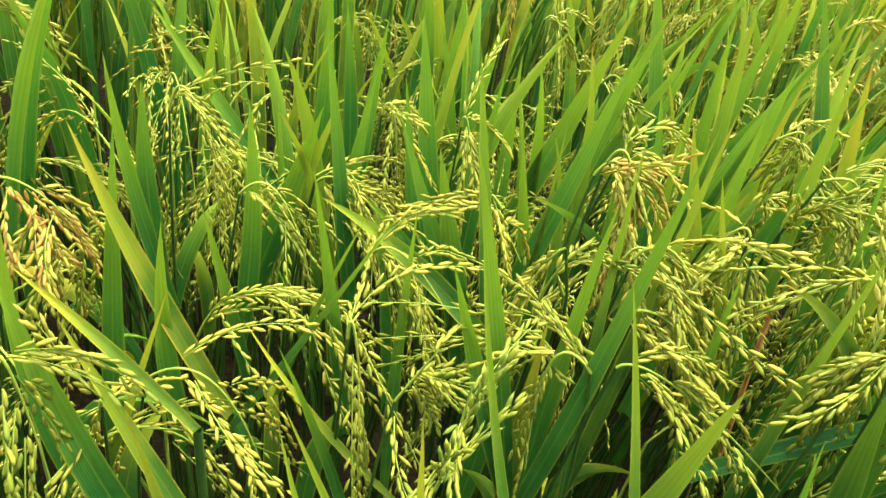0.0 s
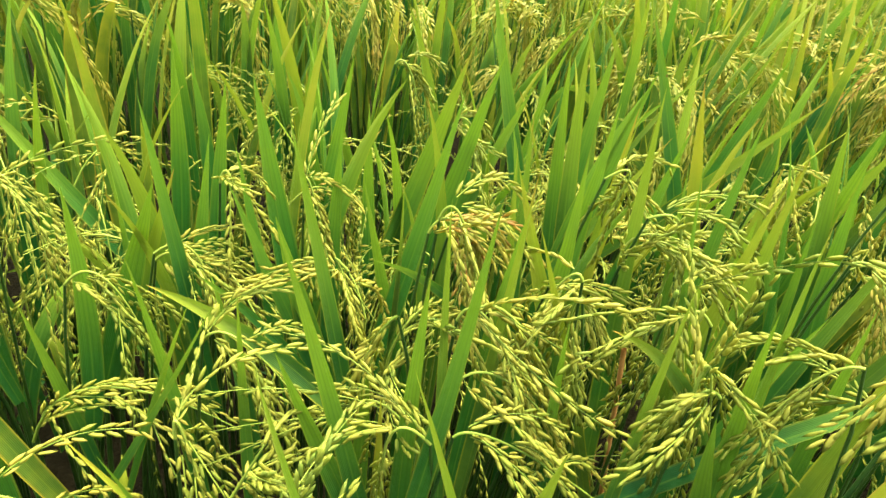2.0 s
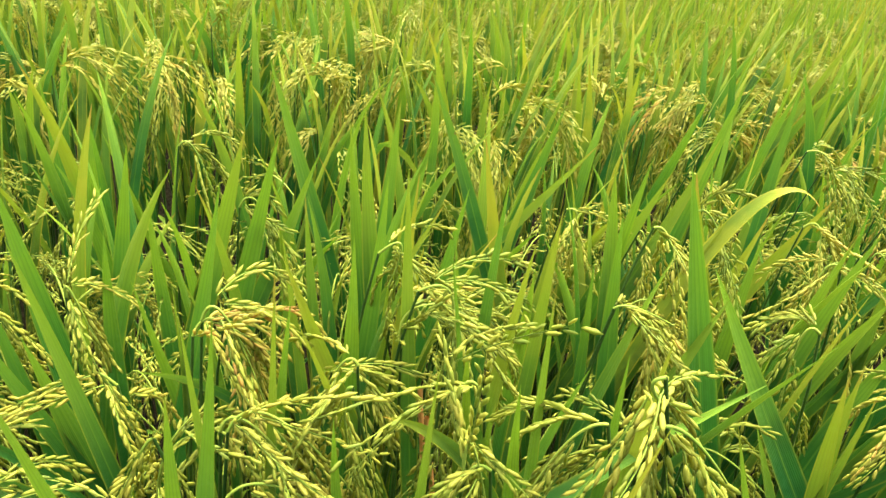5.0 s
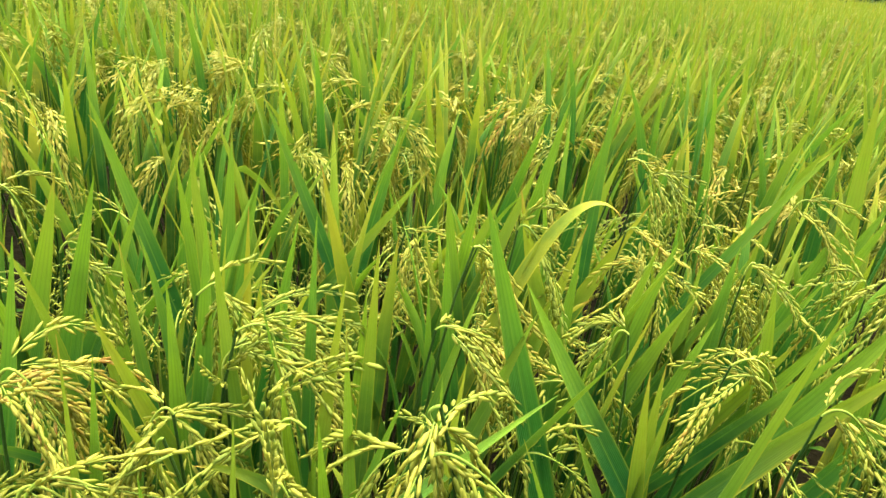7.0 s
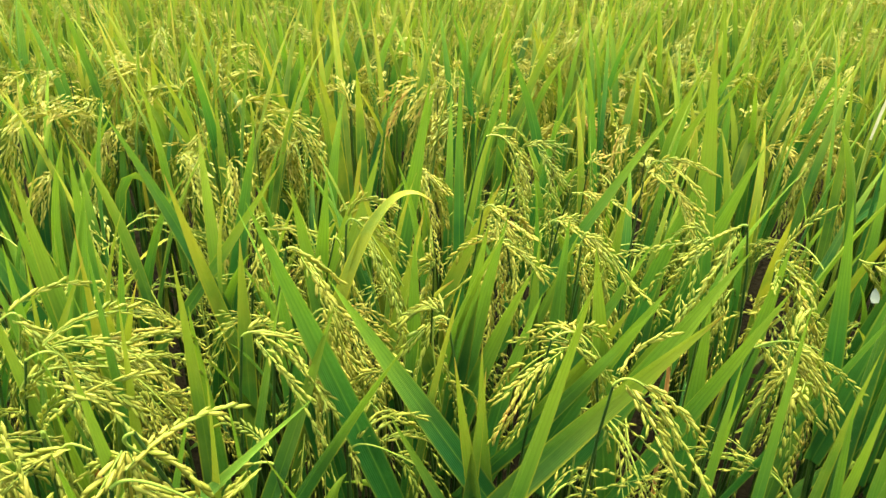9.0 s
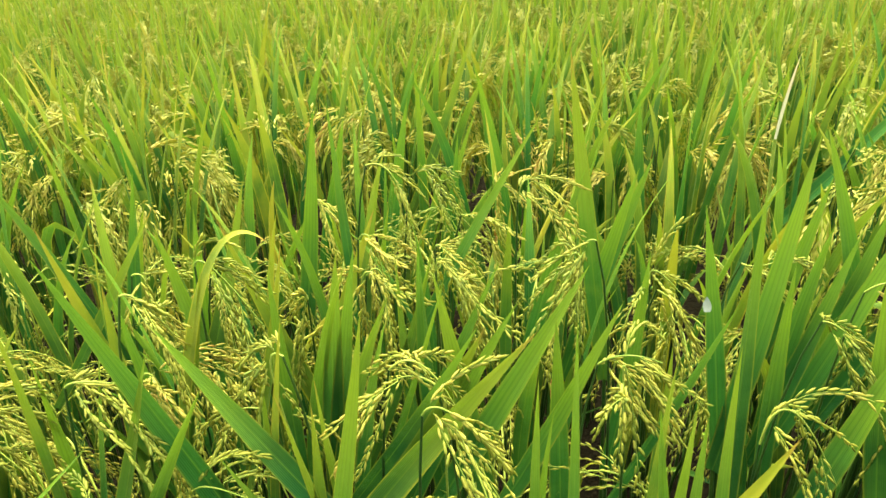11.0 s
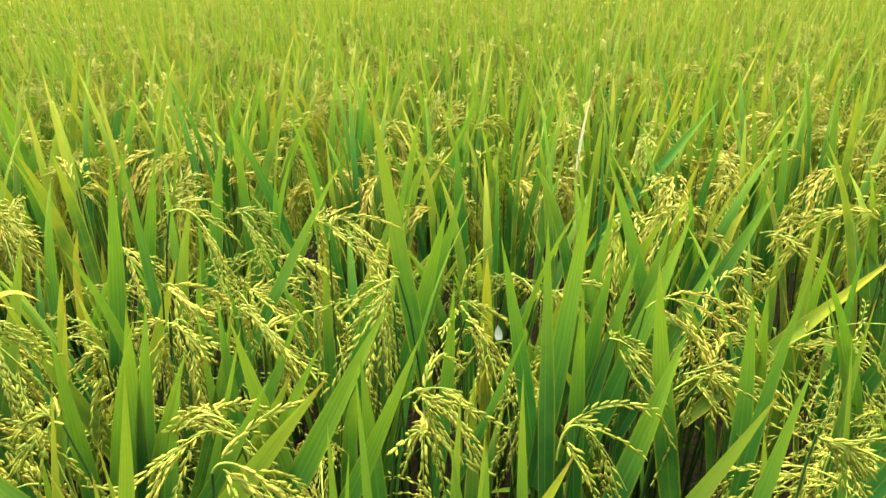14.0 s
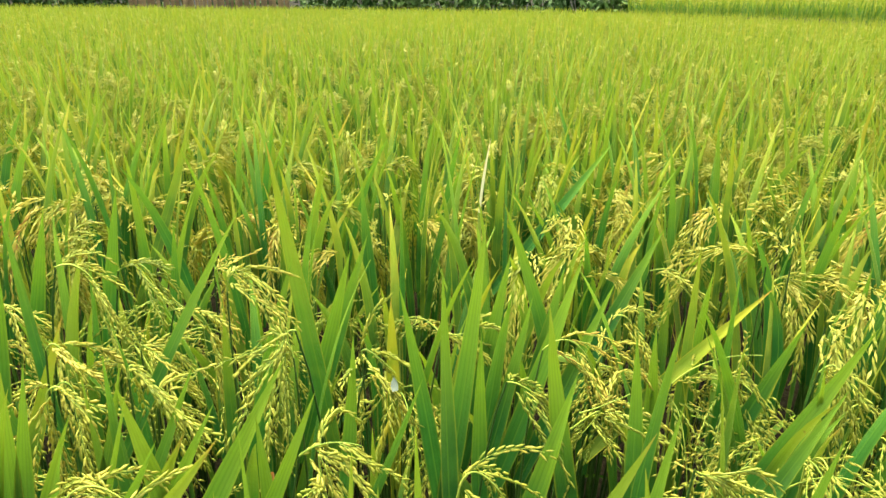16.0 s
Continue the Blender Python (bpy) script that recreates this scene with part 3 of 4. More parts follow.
def bent_blade(root, hinge, tip, width):
    """A blade that rises and is snapped over at a hinge."""
    root, hinge, tip = np.array(root), np.array(hinge), np.array(tip)
    plant = owner(root)
    home = np.array(plant.location)
    soup = Soup()
    add_leaf(soup, root - home, hinge + (hinge - (root + tip) / 2) * 0.7 - home, tip - home, width, (-0.3, -0.3, 0.8), 22, 6, 0.2, 0.3, 0.01)
    settle(part("leaf", soup.mesh("leaf", LEAF), plant, "pale bent-over blade"), plant).color = (0.6, 1, 1, 1)


def dead_stalk(top, width):
    """A dead orange-brown stalk standing among the green ones."""
    top = np.array(top)
    plant = owner(top)
    home = np.array(plant.location)
    soup = Soup()
    foot = np.array((own.normal() * 0.02, own.normal() * 0.02, 0.0))
    add_tube(soup, bezier(foot, foot * 0.5 + (top - home) * 0.5, top - home, np.linspace(0, 1, 7)), width * 0.7, width * 0.4, 6)
    settle(part("stem", soup.mesh("stem", STRAW), plant, "dead orange-brown stalk"), plant)



def flake(at):
    """A small pale husk caught on a blade."""
    at = np.array(at)
    plant = owner(at)
    soup = Soup()
    add_leaf(soup, at - np.array(plant.location), at + (0.003, 0.002, 0.005) - np.array(plant.location), at + (0.004, 0.003, 0.010) - np.array(plant.location), 0.006, (-0.8, -0.2, 0.4), 6, 2, 0.4)
    settle(part("husk", soup.mesh("husk", HUSK), plant, "small pale dry husk"), plant)

blade((0.651, 0.425, 0.824), (0.661, 0.411, 0.943), 0.0072, 0.70, -151)
blade((0.631, 0.324, 0.892), (0.642, 0.307, 0.992), 0.0142, 0.25, -145)
blade((0.750, 0.471, 0.771), (0.765, 0.448, 0.944), 0.0186, 0.10, -143)
blade((0.761, 0.445, 0.811), (0.775, 0.424, 0.900), 0.0170, 0.20, -140)
blade((0.642, 0.429, 0.831), (0.605, 0.485, 0.936), 0.0201, 0.05, -162)
blade((0.722, 0.511, 0.774), (0.722, 0.511, 0.923), 0.0168, 0.05, -151)
blade((0.711, 0.618, 0.750), (0.696, 0.642, 0.939), 0.0210, 0.10, -158)
blade((0.719, 0.650, 0.738), (0.732, 0.630, 0.948), 0.0210, 0.05, -155)
blade((0.579, 0.413, 0.896), (0.589, 0.397, 0.933), 0.0120, 0.20, -160)
blade((0.770, 0.406, 0.759), (0.809, 0.347, 0.883), 0.0210, 0.05, -131)
blade((0.783, 0.369, 0.779), (0.814, 0.320, 0.911), 0.0166, 0.05, -128)
blade((0.755, 0.385, 0.839), (0.773, 0.357, 0.944), 0.0092, 0.20, -135)
blade((0.716, 0.240, 0.866), (0.716, 0.240, 0.931), 0.0095, 0.10, -127)
blade((0.833, 0.289, 0.750), (0.830, 0.295, 0.898), 0.0176, 0.10, -124)
blade((0.816, 0.270, 0.853), (0.834, 0.242, 0.929), 0.0164, 0.10, -118)
blade((1.125, 0.408, 0.746), (1.156, 0.361, 0.932), 0.0210, 0.15, -114)
blade((0.875, 0.221, 0.755), (0.876, 0.218, 0.876), 0.0127, 0.40, -112)
blade((0.745, 0.148, 0.882), (0.745, 0.149, 0.929), 0.0112, 0.20, -110)
blade((0.767, 0.175, 0.850), (0.763, 0.182, 0.907), 0.0108, 0.10, -114)
blade((0.778, 0.170, 0.849), (0.781, 0.166, 0.908), 0.0095, 0.30, -111)
blade((0.962, 0.179, 0.704), (0.956, 0.189, 0.993), 0.0193, 0.20, -106)
blade((0.865, 0.198, 0.864), (0.880, 0.175, 0.929), 0.0110, 0.05, -107)
blade((0.991, 0.228, 0.855), (0.983, 0.241, 0.953), 0.0171, 0.05, -111)
blade((1.016, 0.068, 0.706), (0.993, 0.103, 0.953), 0.0210, 0.15, -96)
blade((0.962, 0.110, 0.737), (0.987, 0.073, 0.896), 0.0210, 0.00, -93)
blade((1.154, 0.001, 0.632), (1.143, 0.017, 0.880), 0.0210, 0.10, -88)
blade((0.837, 0.041, 0.857), (0.863, 0.002, 0.936), 0.0174, 0.20, -84)
blade((1.171, 0.176, 0.923), (1.160, 0.193, 0.991), 0.0186, 0.05, -102)
blade((0.984, 0.447, 0.745), (0.986, 0.444, 0.907), 0.0143, 0.05, -127)
blade((0.894, 0.691, 0.775), (0.913, 0.662, 0.997), 0.0210, 0.05, -144)
blade((0.761, 0.658, 0.832), (0.777, 0.635, 0.924), 0.0168, 0.05, -152)
blade((0.994, 0.384, 0.871), (1.005, 0.368, 0.957), 0.0191, 0.05, -121)
blade((1.011, 0.189, 0.832), (1.022, 0.171, 1.016), 0.0210, 0.05, -103)
blade((1.091, 0.133, 0.812), (1.116, 0.095, 0.957), 0.0210, 0.05, -94)
blade((1.043, 0.146, 0.853), (1.052, 0.131, 0.932), 0.0162, 0.05, -98)
blade((1.581, 0.224, 0.839), (1.640, 0.132, 0.978), 0.0210, 0.00, -94)
blade((1.270, 0.085, 0.785), (1.309, 0.025, 0.936), 0.0210, 0.05, -89)
blade((1.009, 0.165, 0.778), (1.007, 0.168, 0.910), 0.0177, 0.05, -103)
blade((1.050, 0.165, 0.798), (1.058, 0.153, 0.931), 0.0187, 0.05, -100)
blade((1.009, 1.077, 0.807), (1.010, 1.076, 0.936), 0.0210, 0.05, -152)
blade((1.274, 0.753, 0.945), (1.296, 0.720, 1.049), 0.0163, 0.50, -129)
blade((1.136, 1.256, 0.755), (1.174, 1.198, 0.936), 0.0210, 0.05, -148)
blade((0.996, 0.654, 0.784), (1.004, 0.643, 0.936), 0.0169, 0.05, -138)
blade((1.093, 0.619, 0.801), (1.101, 0.605, 0.936), 0.0178, 0.05, -131)
blade((0.783, 0.124, 0.863), (0.792, 0.109, 0.902), 0.0146, 0.25, -101)
blade((0.659, 0.457, 0.808), (0.662, 0.452, 0.876), 0.0109, 0.10, -153)
blade((0.654, 0.387, 0.841), (0.655, 0.384, 0.885), 0.0106, 0.10, -150)
blade((0.731, 0.238, 0.850), (0.731, 0.237, 0.901), 0.0072, 0.10, -125)
blade((0.877, 0.001, 0.843), (0.874, 0.007, 0.898), 0.0126, 0.30, -85)
blade((0.284, 0.522, 0.848), (0.293, 0.516, 0.969), 0.0113, 0.15, -154)
blade((0.299, 0.554, 0.881), (0.293, 0.558, 0.948), 0.0068, 0.35, -158)
blade((0.400, 0.820, 0.692), (0.474, 0.771, 0.928), 0.0191, 0.20, -149)
blade((0.333, 0.692, 0.799), (0.357, 0.676, 0.957), 0.0166, 0.05, -156)
blade((0.234, 0.566, 0.856), (0.217, 0.578, 0.930), 0.0120, 0.15, -175)
blade((0.282, 0.675, 0.700), (0.244, 0.700, 0.865), 0.0210, 0.10, -172)
blade((0.276, 0.789, 0.757), (0.251, 0.806, 0.926), 0.0210, 0.05, -173)
blade((0.268, 0.643, 0.807), (0.242, 0.660, 0.949), 0.0111, 0.20, -172)
blade((0.218, 0.685, 0.706), (0.200, 0.696, 0.834), 0.0159, 0.15, -179)
blade((0.232, 0.626, 0.815), (0.162, 0.673, 0.842), 0.0129, 0.20, 175)
blade((0.148, 0.787, 0.750), (0.175, 0.768, 0.862), 0.0210, 0.05, 178)
blade((0.239, 0.704, 0.829), (0.218, 0.718, 0.882), 0.0133, 0.05, -176)
blade((0.306, 0.759, 0.787), (0.306, 0.759, 0.899), 0.0145, 0.00, -166)
blade((0.282, 0.544, 0.835), (0.281, 0.545, 0.919), 0.0122, 0.00, -160)
blade((0.328, 0.689, 0.766), (0.328, 0.689, 0.891), 0.0054, 0.40, -160)
blade((0.409, 0.606, 0.811), (0.376, 0.629, 0.925), 0.0152, 0.55, -150)
blade((0.360, 0.594, 0.836), (0.363, 0.591, 0.919), 0.0108, 0.05, -149)
blade((0.458, 0.663, 0.809), (0.467, 0.657, 0.954), 0.0157, 0.05, -142)
blade((0.530, 0.707, 0.744), (0.531, 0.706, 0.930), 0.0111, 0.60, -140)
blade((0.536, 0.669, 0.843), (0.547, 0.662, 0.931), 0.0160, 0.00, -135)
blade((0.447, 0.540, 0.881), (0.436, 0.548, 0.959), 0.0069, 0.10, -135)
blade((0.446, 0.514, 0.780), (0.434, 0.521, 0.908), 0.0172, 0.20, -132)
blade((0.476, 0.534, 0.819), (0.483, 0.529, 0.957), 0.0132, 0.55, -127)
blade((0.533, 0.557, 0.880), (0.533, 0.556, 0.958), 0.0120, 0.40, -126)
blade((0.484, 0.557, 0.869), (0.483, 0.558, 0.986), 0.0121, 0.05, -131)
blade((0.436, 0.463, 0.885), (0.430, 0.467, 0.978), 0.0116, 0.05, -124)
blade((0.421, 0.454, 0.853), (0.411, 0.460, 0.932), 0.0134, 0.05, -125)
blade((0.479, 0.486, 0.845), (0.490, 0.479, 0.901), 0.0101, 0.05, -120)
blade((0.579, 0.466, 0.894), (0.548, 0.487, 1.010), 0.0206, 0.05, -117)
blade((0.718, 0.543, 0.792), (0.747, 0.523, 0.932), 0.0156, 0.20, -111)
blade((0.572, 0.470, 0.880), (0.587, 0.460, 0.932), 0.0138, 0.25, -111)
blade((0.471, 0.436, 0.849), (0.478, 0.431, 0.951), 0.0163, 0.60, -113)
blade((0.362, 0.369, 0.966), (0.366, 0.367, 0.999), 0.0071, 0.80, -109)
blade((0.566, 0.506, 0.874), (0.577, 0.498, 0.943), 0.0115, 0.15, -116)
blade((0.487, 0.421, 0.894), (0.519, 0.400, 0.932), 0.0128, 0.05, -106)
blade((0.364, 0.519, 0.816), (0.354, 0.525, 0.890), 0.0105, 0.05, -143)
blade((0.403, 0.506, 0.867), (0.381, 0.521, 0.881), 0.0091, 0.00, -139)
blade((0.722, 0.620, 0.826), (0.765, 0.591, 0.974), 0.0186, 0.30, -116)
blade((0.244, 0.469, 0.917), (0.240, 0.471, 0.932), 0.0057, 0.40, -164)
blade((0.163, 0.637, 0.789), (0.181, 0.625, 0.861), 0.0067, 0.30, 178)
blade((0.210, 0.993, 0.772), (0.212, 0.991, 0.893), 0.0180, 0.00, -178)
blade((0.343, 0.980, 0.800), (0.346, 0.978, 0.915), 0.0179, 0.00, -167)
blade((0.348, 0.897, 0.830), (0.357, 0.890, 0.914), 0.0160, 0.00, -164)
blade((0.520, 0.773, 0.843), (0.509, 0.780, 0.953), 0.0148, 0.05, -146)
blade((0.427, 0.685, 0.864), (0.421, 0.689, 0.935), 0.0104, 0.00, -149)
blade((0.321, 1.042, 0.842), (0.320, 1.042, 0.932), 0.0179, 0.00, -170)
blade((0.177, 0.744, 0.881), (0.170, 0.749, 0.932), 0.0119, 0.00, 177)
blade((0.191, 0.486, 0.921), (0.188, 0.488, 0.932), 0.0055, 0.30, 179)
blade((0.509, 0.467, 0.860), (0.507, 0.468, 0.911), 0.0115, 0.00, -117)
blade((0.489, 0.383, 0.895), (0.477, 0.391, 0.932), 0.0075, 0.05, -106)
blade((0.494, 0.656, 0.887), (0.511, 0.645, 0.932), 0.0100, 0.20, -137)
blade((0.206, 0.793, 0.782), (0.216, 0.786, 0.888), 0.0150, 0.05, -177)
blade((0.237, 0.743, 0.837), (0.228, 0.749, 0.894), 0.0115, 0.05, -175)
blade((0.018, 0.710, 0.585), (0.044, 0.699, 0.876), 0.0153, 0.10, 172)
blade((0.072, 0.671, 0.684), (0.068, 0.672, 0.828), 0.0167, 0.10, 175)
blade((0.061, 0.682, 0.775), (0.021, 0.698, 0.876), 0.0140, 0.70, 169)
blade((0.051, 0.549, 0.851), (0.019, 0.563, 0.876), 0.0060, 0.70, 163)
blade((0.040, 0.551, 0.777), (0.012, 0.563, 0.876), 0.0164, 0.10, 161)
blade((0.047, 0.557, 0.807), (0.032, 0.564, 0.846), 0.0103, 0.50, 165)
blade((0.062, 0.562, 0.811), (0.078, 0.556, 0.866), 0.0050, 0.60, 175)
blade((0.068, 0.530, 0.762), (0.059, 0.534, 0.814), 0.0062, 0.20, 170)
blade((0.210, 0.604, 0.692), (0.203, 0.607, 0.876), 0.0080, 0.15, -161)
blade((0.123, 0.627, 0.724), (0.190, 0.599, 0.876), 0.0050, 0.20, -162)
blade((0.138, 0.593, 0.769), (0.112, 0.604, 0.805), 0.0050, 0.70, -177)
blade((0.167, 0.570, 0.680), (0.129, 0.586, 0.801), 0.0070, 0.05, -174)
blade((0.135, 0.467, 0.832), (0.120, 0.473, 0.876), 0.0058, 0.60, -172)
blade((0.126, 0.463, 0.838), (0.117, 0.467, 0.876), 0.0050, 0.40, -173)
blade((0.155, 0.427, 0.883), (0.152, 0.428, 0.919), 0.0062, 0.75, -156)
blade((0.502, 1.002, 0.438), (0.372, 1.056, 0.876), 0.0210, 0.10, -160)
blade((0.352, 0.707, 0.702), (0.312, 0.723, 0.876), 0.0126, 0.10, -153)
blade((0.253, 0.552, 0.757), (0.214, 0.568, 0.865), 0.0145, 0.00, -156)
blade((0.269, 0.592, 0.647), (0.272, 0.590, 0.838), 0.0147, 0.10, -148)
blade((0.271, 0.539, 0.699), (0.262, 0.543, 0.845), 0.0138, 0.75, -145)
blade((0.334, 0.557, 0.795), (0.337, 0.556, 0.959), 0.0108, 0.10, -136)
blade((0.303, 0.466, 0.795), (0.314, 0.461, 0.874), 0.0163, 0.35, -125)
blade((0.328, 0.423, 0.849), (0.320, 0.426, 0.882), 0.0062, 0.05, -118)
blade((0.462, 0.768, 0.686), (0.443, 0.776, 0.876), 0.0123, 0.20, -144)
blade((0.396, 0.642, 0.814), (0.384, 0.647, 0.932), 0.0085, 0.40, -140)
blade((0.939, 1.320, 0.325), (1.064, 1.268, 0.876), 0.0210, 0.10, -135)
blade((0.442, 0.580, 0.861), (0.430, 0.585, 0.990), 0.0125, 0.40, -130)
blade((0.525, 0.726, 0.822), (0.549, 0.716, 0.957), 0.0176, 0.05, -132)
blade((0.406, 0.790, 0.740), (0.442, 0.774, 0.951), 0.0197, 0.00, -144)
blade((0.165, 0.796, 0.762), (0.191, 0.786, 0.863), 0.0123, 0.05, -169)
blade((0.119, 0.738, 0.812), (0.121, 0.737, 0.879), 0.0148, 0.00, -177)
blade((0.167, 0.648, 0.780), (0.152, 0.654, 0.877), 0.0106, 0.00, -171)
blade((0.376, 0.558, 0.856), (0.355, 0.567, 0.920), 0.0092, 0.60, -135)
blade((0.446, 0.505, 0.810), (0.447, 0.505, 0.876), 0.0148, 0.05, -119)
blade((0.412, 0.449, 0.798), (0.395, 0.456, 0.876), 0.0175, 0.10, -116)
blade((0.334, 0.628, 0.839), (0.293, 0.645, 0.859), 0.0081, 0.20, -150)
blade((0.052, 0.834, 0.716), (0.048, 0.836, 0.848), 0.0172, 0.05, 175)
blade((0.039, 0.807, 0.805), (0.027, 0.813, 0.876), 0.0118, 0.00, 172)
blade((0.153, 0.836, 0.761), (0.148, 0.838, 0.853), 0.0124, 0.00, -175)
blade((0.226, 0.677, 0.803), (0.192, 0.691, 0.833), 0.0069, 0.05, -166)
blade((0.105, 0.703, 0.739), (0.090, 0.709, 0.816), 0.0094, 0.00, 179)
blade((0.106, 0.918, 0.791), (0.050, 0.941, 0.876), 0.0144, 0.10, 176)
blade((0.005, 0.615, 0.835), (0.003, 0.616, 0.876), 0.0093, 0.05, 163)
blade((0.235, 0.875, 0.788), (0.242, 0.872, 0.900), 0.0152, 0.05, -166)
blade((0.364, 0.837, 0.781), (0.356, 0.840, 0.888), 0.0144, 0.10, -154)
blade((0.237, 0.995, 0.782), (0.229, 0.998, 0.876), 0.0158, 0.00, -169)
blade((0.629, 0.561, 0.729), (0.667, 0.515, 0.950), 0.0114, 0.45, -124)
blade((0.761, 0.542, 0.799), (0.727, 0.583, 0.948), 0.0210, 0.10, -126)
blade((0.418, 0.619, 0.842), (0.418, 0.618, 0.936), 0.0152, 0.05, -157)
blade((0.469, 0.650, 0.796), (0.475, 0.644, 0.950), 0.0066, 0.45, -152)
blade((0.380, 0.481, 0.899), (0.380, 0.481, 0.939), 0.0073, 0.30, -154)
blade((0.391, 0.823, 0.780), (0.420, 0.789, 0.951), 0.0210, 0.10, -164)
blade((0.555, 0.586, 0.711), (0.554, 0.587, 0.895), 0.0189, 0.10, -140)
blade((0.634, 0.646, 0.760), (0.638, 0.641, 0.904), 0.0159, 0.30, -136)
blade((0.630, 0.552, 0.802), (0.616, 0.568, 0.937), 0.0174, 0.00, -132)
blade((0.629, 0.583, 0.778), (0.624, 0.589, 0.886), 0.0103, 0.05, -134)
blade((0.617, 0.409, 0.805), (0.603, 0.426, 0.852), 0.0097, 0.20, -118)
blade((0.873, 0.584, 0.929), (0.871, 0.587, 1.030), 0.0142, 0.10, -119)
blade((0.810, 0.405, 0.733), (0.804, 0.413, 0.939), 0.0210, 0.05, -107)
blade((0.805, 0.435, 0.816), (0.802, 0.438, 0.920), 0.0144, 0.30, -110)
blade((0.798, 0.349, 0.738), (0.777, 0.374, 0.938), 0.0209, 0.30, -104)
blade((0.810, 0.371, 0.864), (0.829, 0.348, 0.932), 0.0133, 0.10, -100)
blade((0.809, 0.331, 0.812), (0.852, 0.280, 0.939), 0.0210, 0.10, -93)
blade((0.706, 0.315, 0.846), (0.750, 0.262, 0.939), 0.0210, 0.05, -92)
blade((0.648, 0.385, 0.792), (0.637, 0.398, 0.896), 0.0143, 0.25, -112)
blade((0.681, 0.392, 0.764), (0.673, 0.401, 0.886), 0.0128, 0.10, -111)
blade((0.736, 0.405, 0.834), (0.743, 0.396, 0.901), 0.0159, 0.05, -107)
blade((1.023, 0.379, 0.939), (1.011, 0.393, 1.069), 0.0210, 0.05, -101)
blade((0.526, 0.760, 0.857), (0.517, 0.771, 0.970), 0.0163, 0.30, -154)
blade((0.573, 0.810, 0.834), (0.577, 0.805, 0.962), 0.0178, 0.05, -151)
blade((0.651, 0.716, 0.811), (0.630, 0.741, 0.939), 0.0163, 0.25, -143)
blade((0.722, 0.762, 0.858), (0.736, 0.745, 0.962), 0.0178, 0.05, -137)
blade((0.686, 0.721, 0.868), (0.718, 0.681, 0.943), 0.0122, 0.10, -134)
blade((0.649, 0.785, 0.867), (0.620, 0.821, 0.986), 0.0163, 0.05, -148)
blade((0.502, 0.860, 0.894), (0.483, 0.883, 0.986), 0.0174, 0.05, -161)
blade((0.494, 0.582, 0.829), (0.482, 0.597, 0.933), 0.0093, 0.15, -148)
blade((2.246, 1.005, 0.882), (2.268, 0.979, 1.085), 0.0210, 0.40, -110)
blade((0.937, 0.423, 0.943), (0.963, 0.391, 1.021), 0.0121, 0.20, -102)
blade((1.053, -0.092, 0.775), (1.079, -0.164, 0.941), 0.0210, 0.15, -75)
blade((1.007, -0.098, 0.806), (1.022, -0.139, 0.907), 0.0162, 0.10, -76)
blade((0.938, -0.050, 0.840), (0.932, -0.035, 0.952), 0.0062, 0.40, -85)
blade((0.976, -0.001, 0.897), (0.979, -0.007, 0.969), 0.0132, 0.15, -89)
blade((0.852, -0.003, 0.898), (0.855, -0.011, 0.965), 0.0138, 0.10, -88)
blade((1.009, 0.020, 0.781), (1.006, 0.029, 0.934), 0.0182, 0.15, -93)
blade((0.944, 0.280, 0.813), (0.947, 0.271, 0.915), 0.0166, 0.05, -119)
blade((1.073, 0.394, 0.748), (1.090, 0.349, 0.937), 0.0210, 0.10, -119)
blade((0.799, 0.440, 0.817), (0.812, 0.405, 0.931), 0.0120, 0.30, -139)
blade((0.728, 0.326, 0.890), (0.738, 0.301, 0.935), 0.0138, 0.15, -137)
blade((0.750, 0.470, 0.834), (0.755, 0.459, 0.941), 0.0200, 0.15, -147)
blade((0.712, 0.213, 0.942), (0.712, 0.214, 0.985), 0.0078, 0.15, -130)
blade((1.110, 0.205, 0.755), (1.122, 0.172, 0.951), 0.0210, 0.10, -104)
blade((1.169, 0.141, 0.812), (1.175, 0.123, 0.919), 0.0210, 0.10, -99)
blade((1.117, 0.088, 0.849), (1.127, 0.062, 0.928), 0.0181, 0.05, -95)
blade((1.181, -0.007, 0.799), (1.215, -0.096, 0.911), 0.0176, 0.20, -82)
blade((1.189, -0.082, 0.730), (1.209, -0.134, 0.881), 0.0210, 0.05, -80)
blade((1.238, -0.183, 0.842), (1.240, -0.188, 0.941), 0.0210, 0.05, -76)
blade((1.089, 0.721, 0.789), (1.100, 0.689, 0.973), 0.0210, 0.05, -137)
blade((0.848, 0.551, 0.839), (0.859, 0.520, 0.928), 0.0177, 0.05, -142)
blade((1.663, 0.275, 0.810), (1.693, 0.194, 0.941), 0.0210, 0.05, -99)
blade((0.771, 0.179, 0.902), (0.771, 0.178, 0.941), 0.0088, 0.50, -120)
blade((0.818, 0.152, 0.873), (0.817, 0.155, 0.934), 0.0094, 0.30, -113)
blade((0.893, -0.103, 0.896), (0.896, -0.112, 0.941), 0.0130, 0.10, -75)
blade((1.057, 0.816, 0.820), (1.068, 0.786, 0.941), 0.0210, 0.05, -142)
blade((1.359, 0.463, 0.802), (1.356, 0.471, 0.941), 0.0210, 0.05, -118)
ear((0.741, 0.344, 0.865), (0.725, 0.368, 0.871), (0.707, 0.396, 0.836), 0.10)
ear((0.680, 0.303, 0.897), (0.689, 0.288, 0.901), (0.707, 0.262, 0.863), 0.05)
ear((0.939, 0.331, 0.883), (0.932, 0.342, 0.893), (0.923, 0.355, 0.803), 0.00)
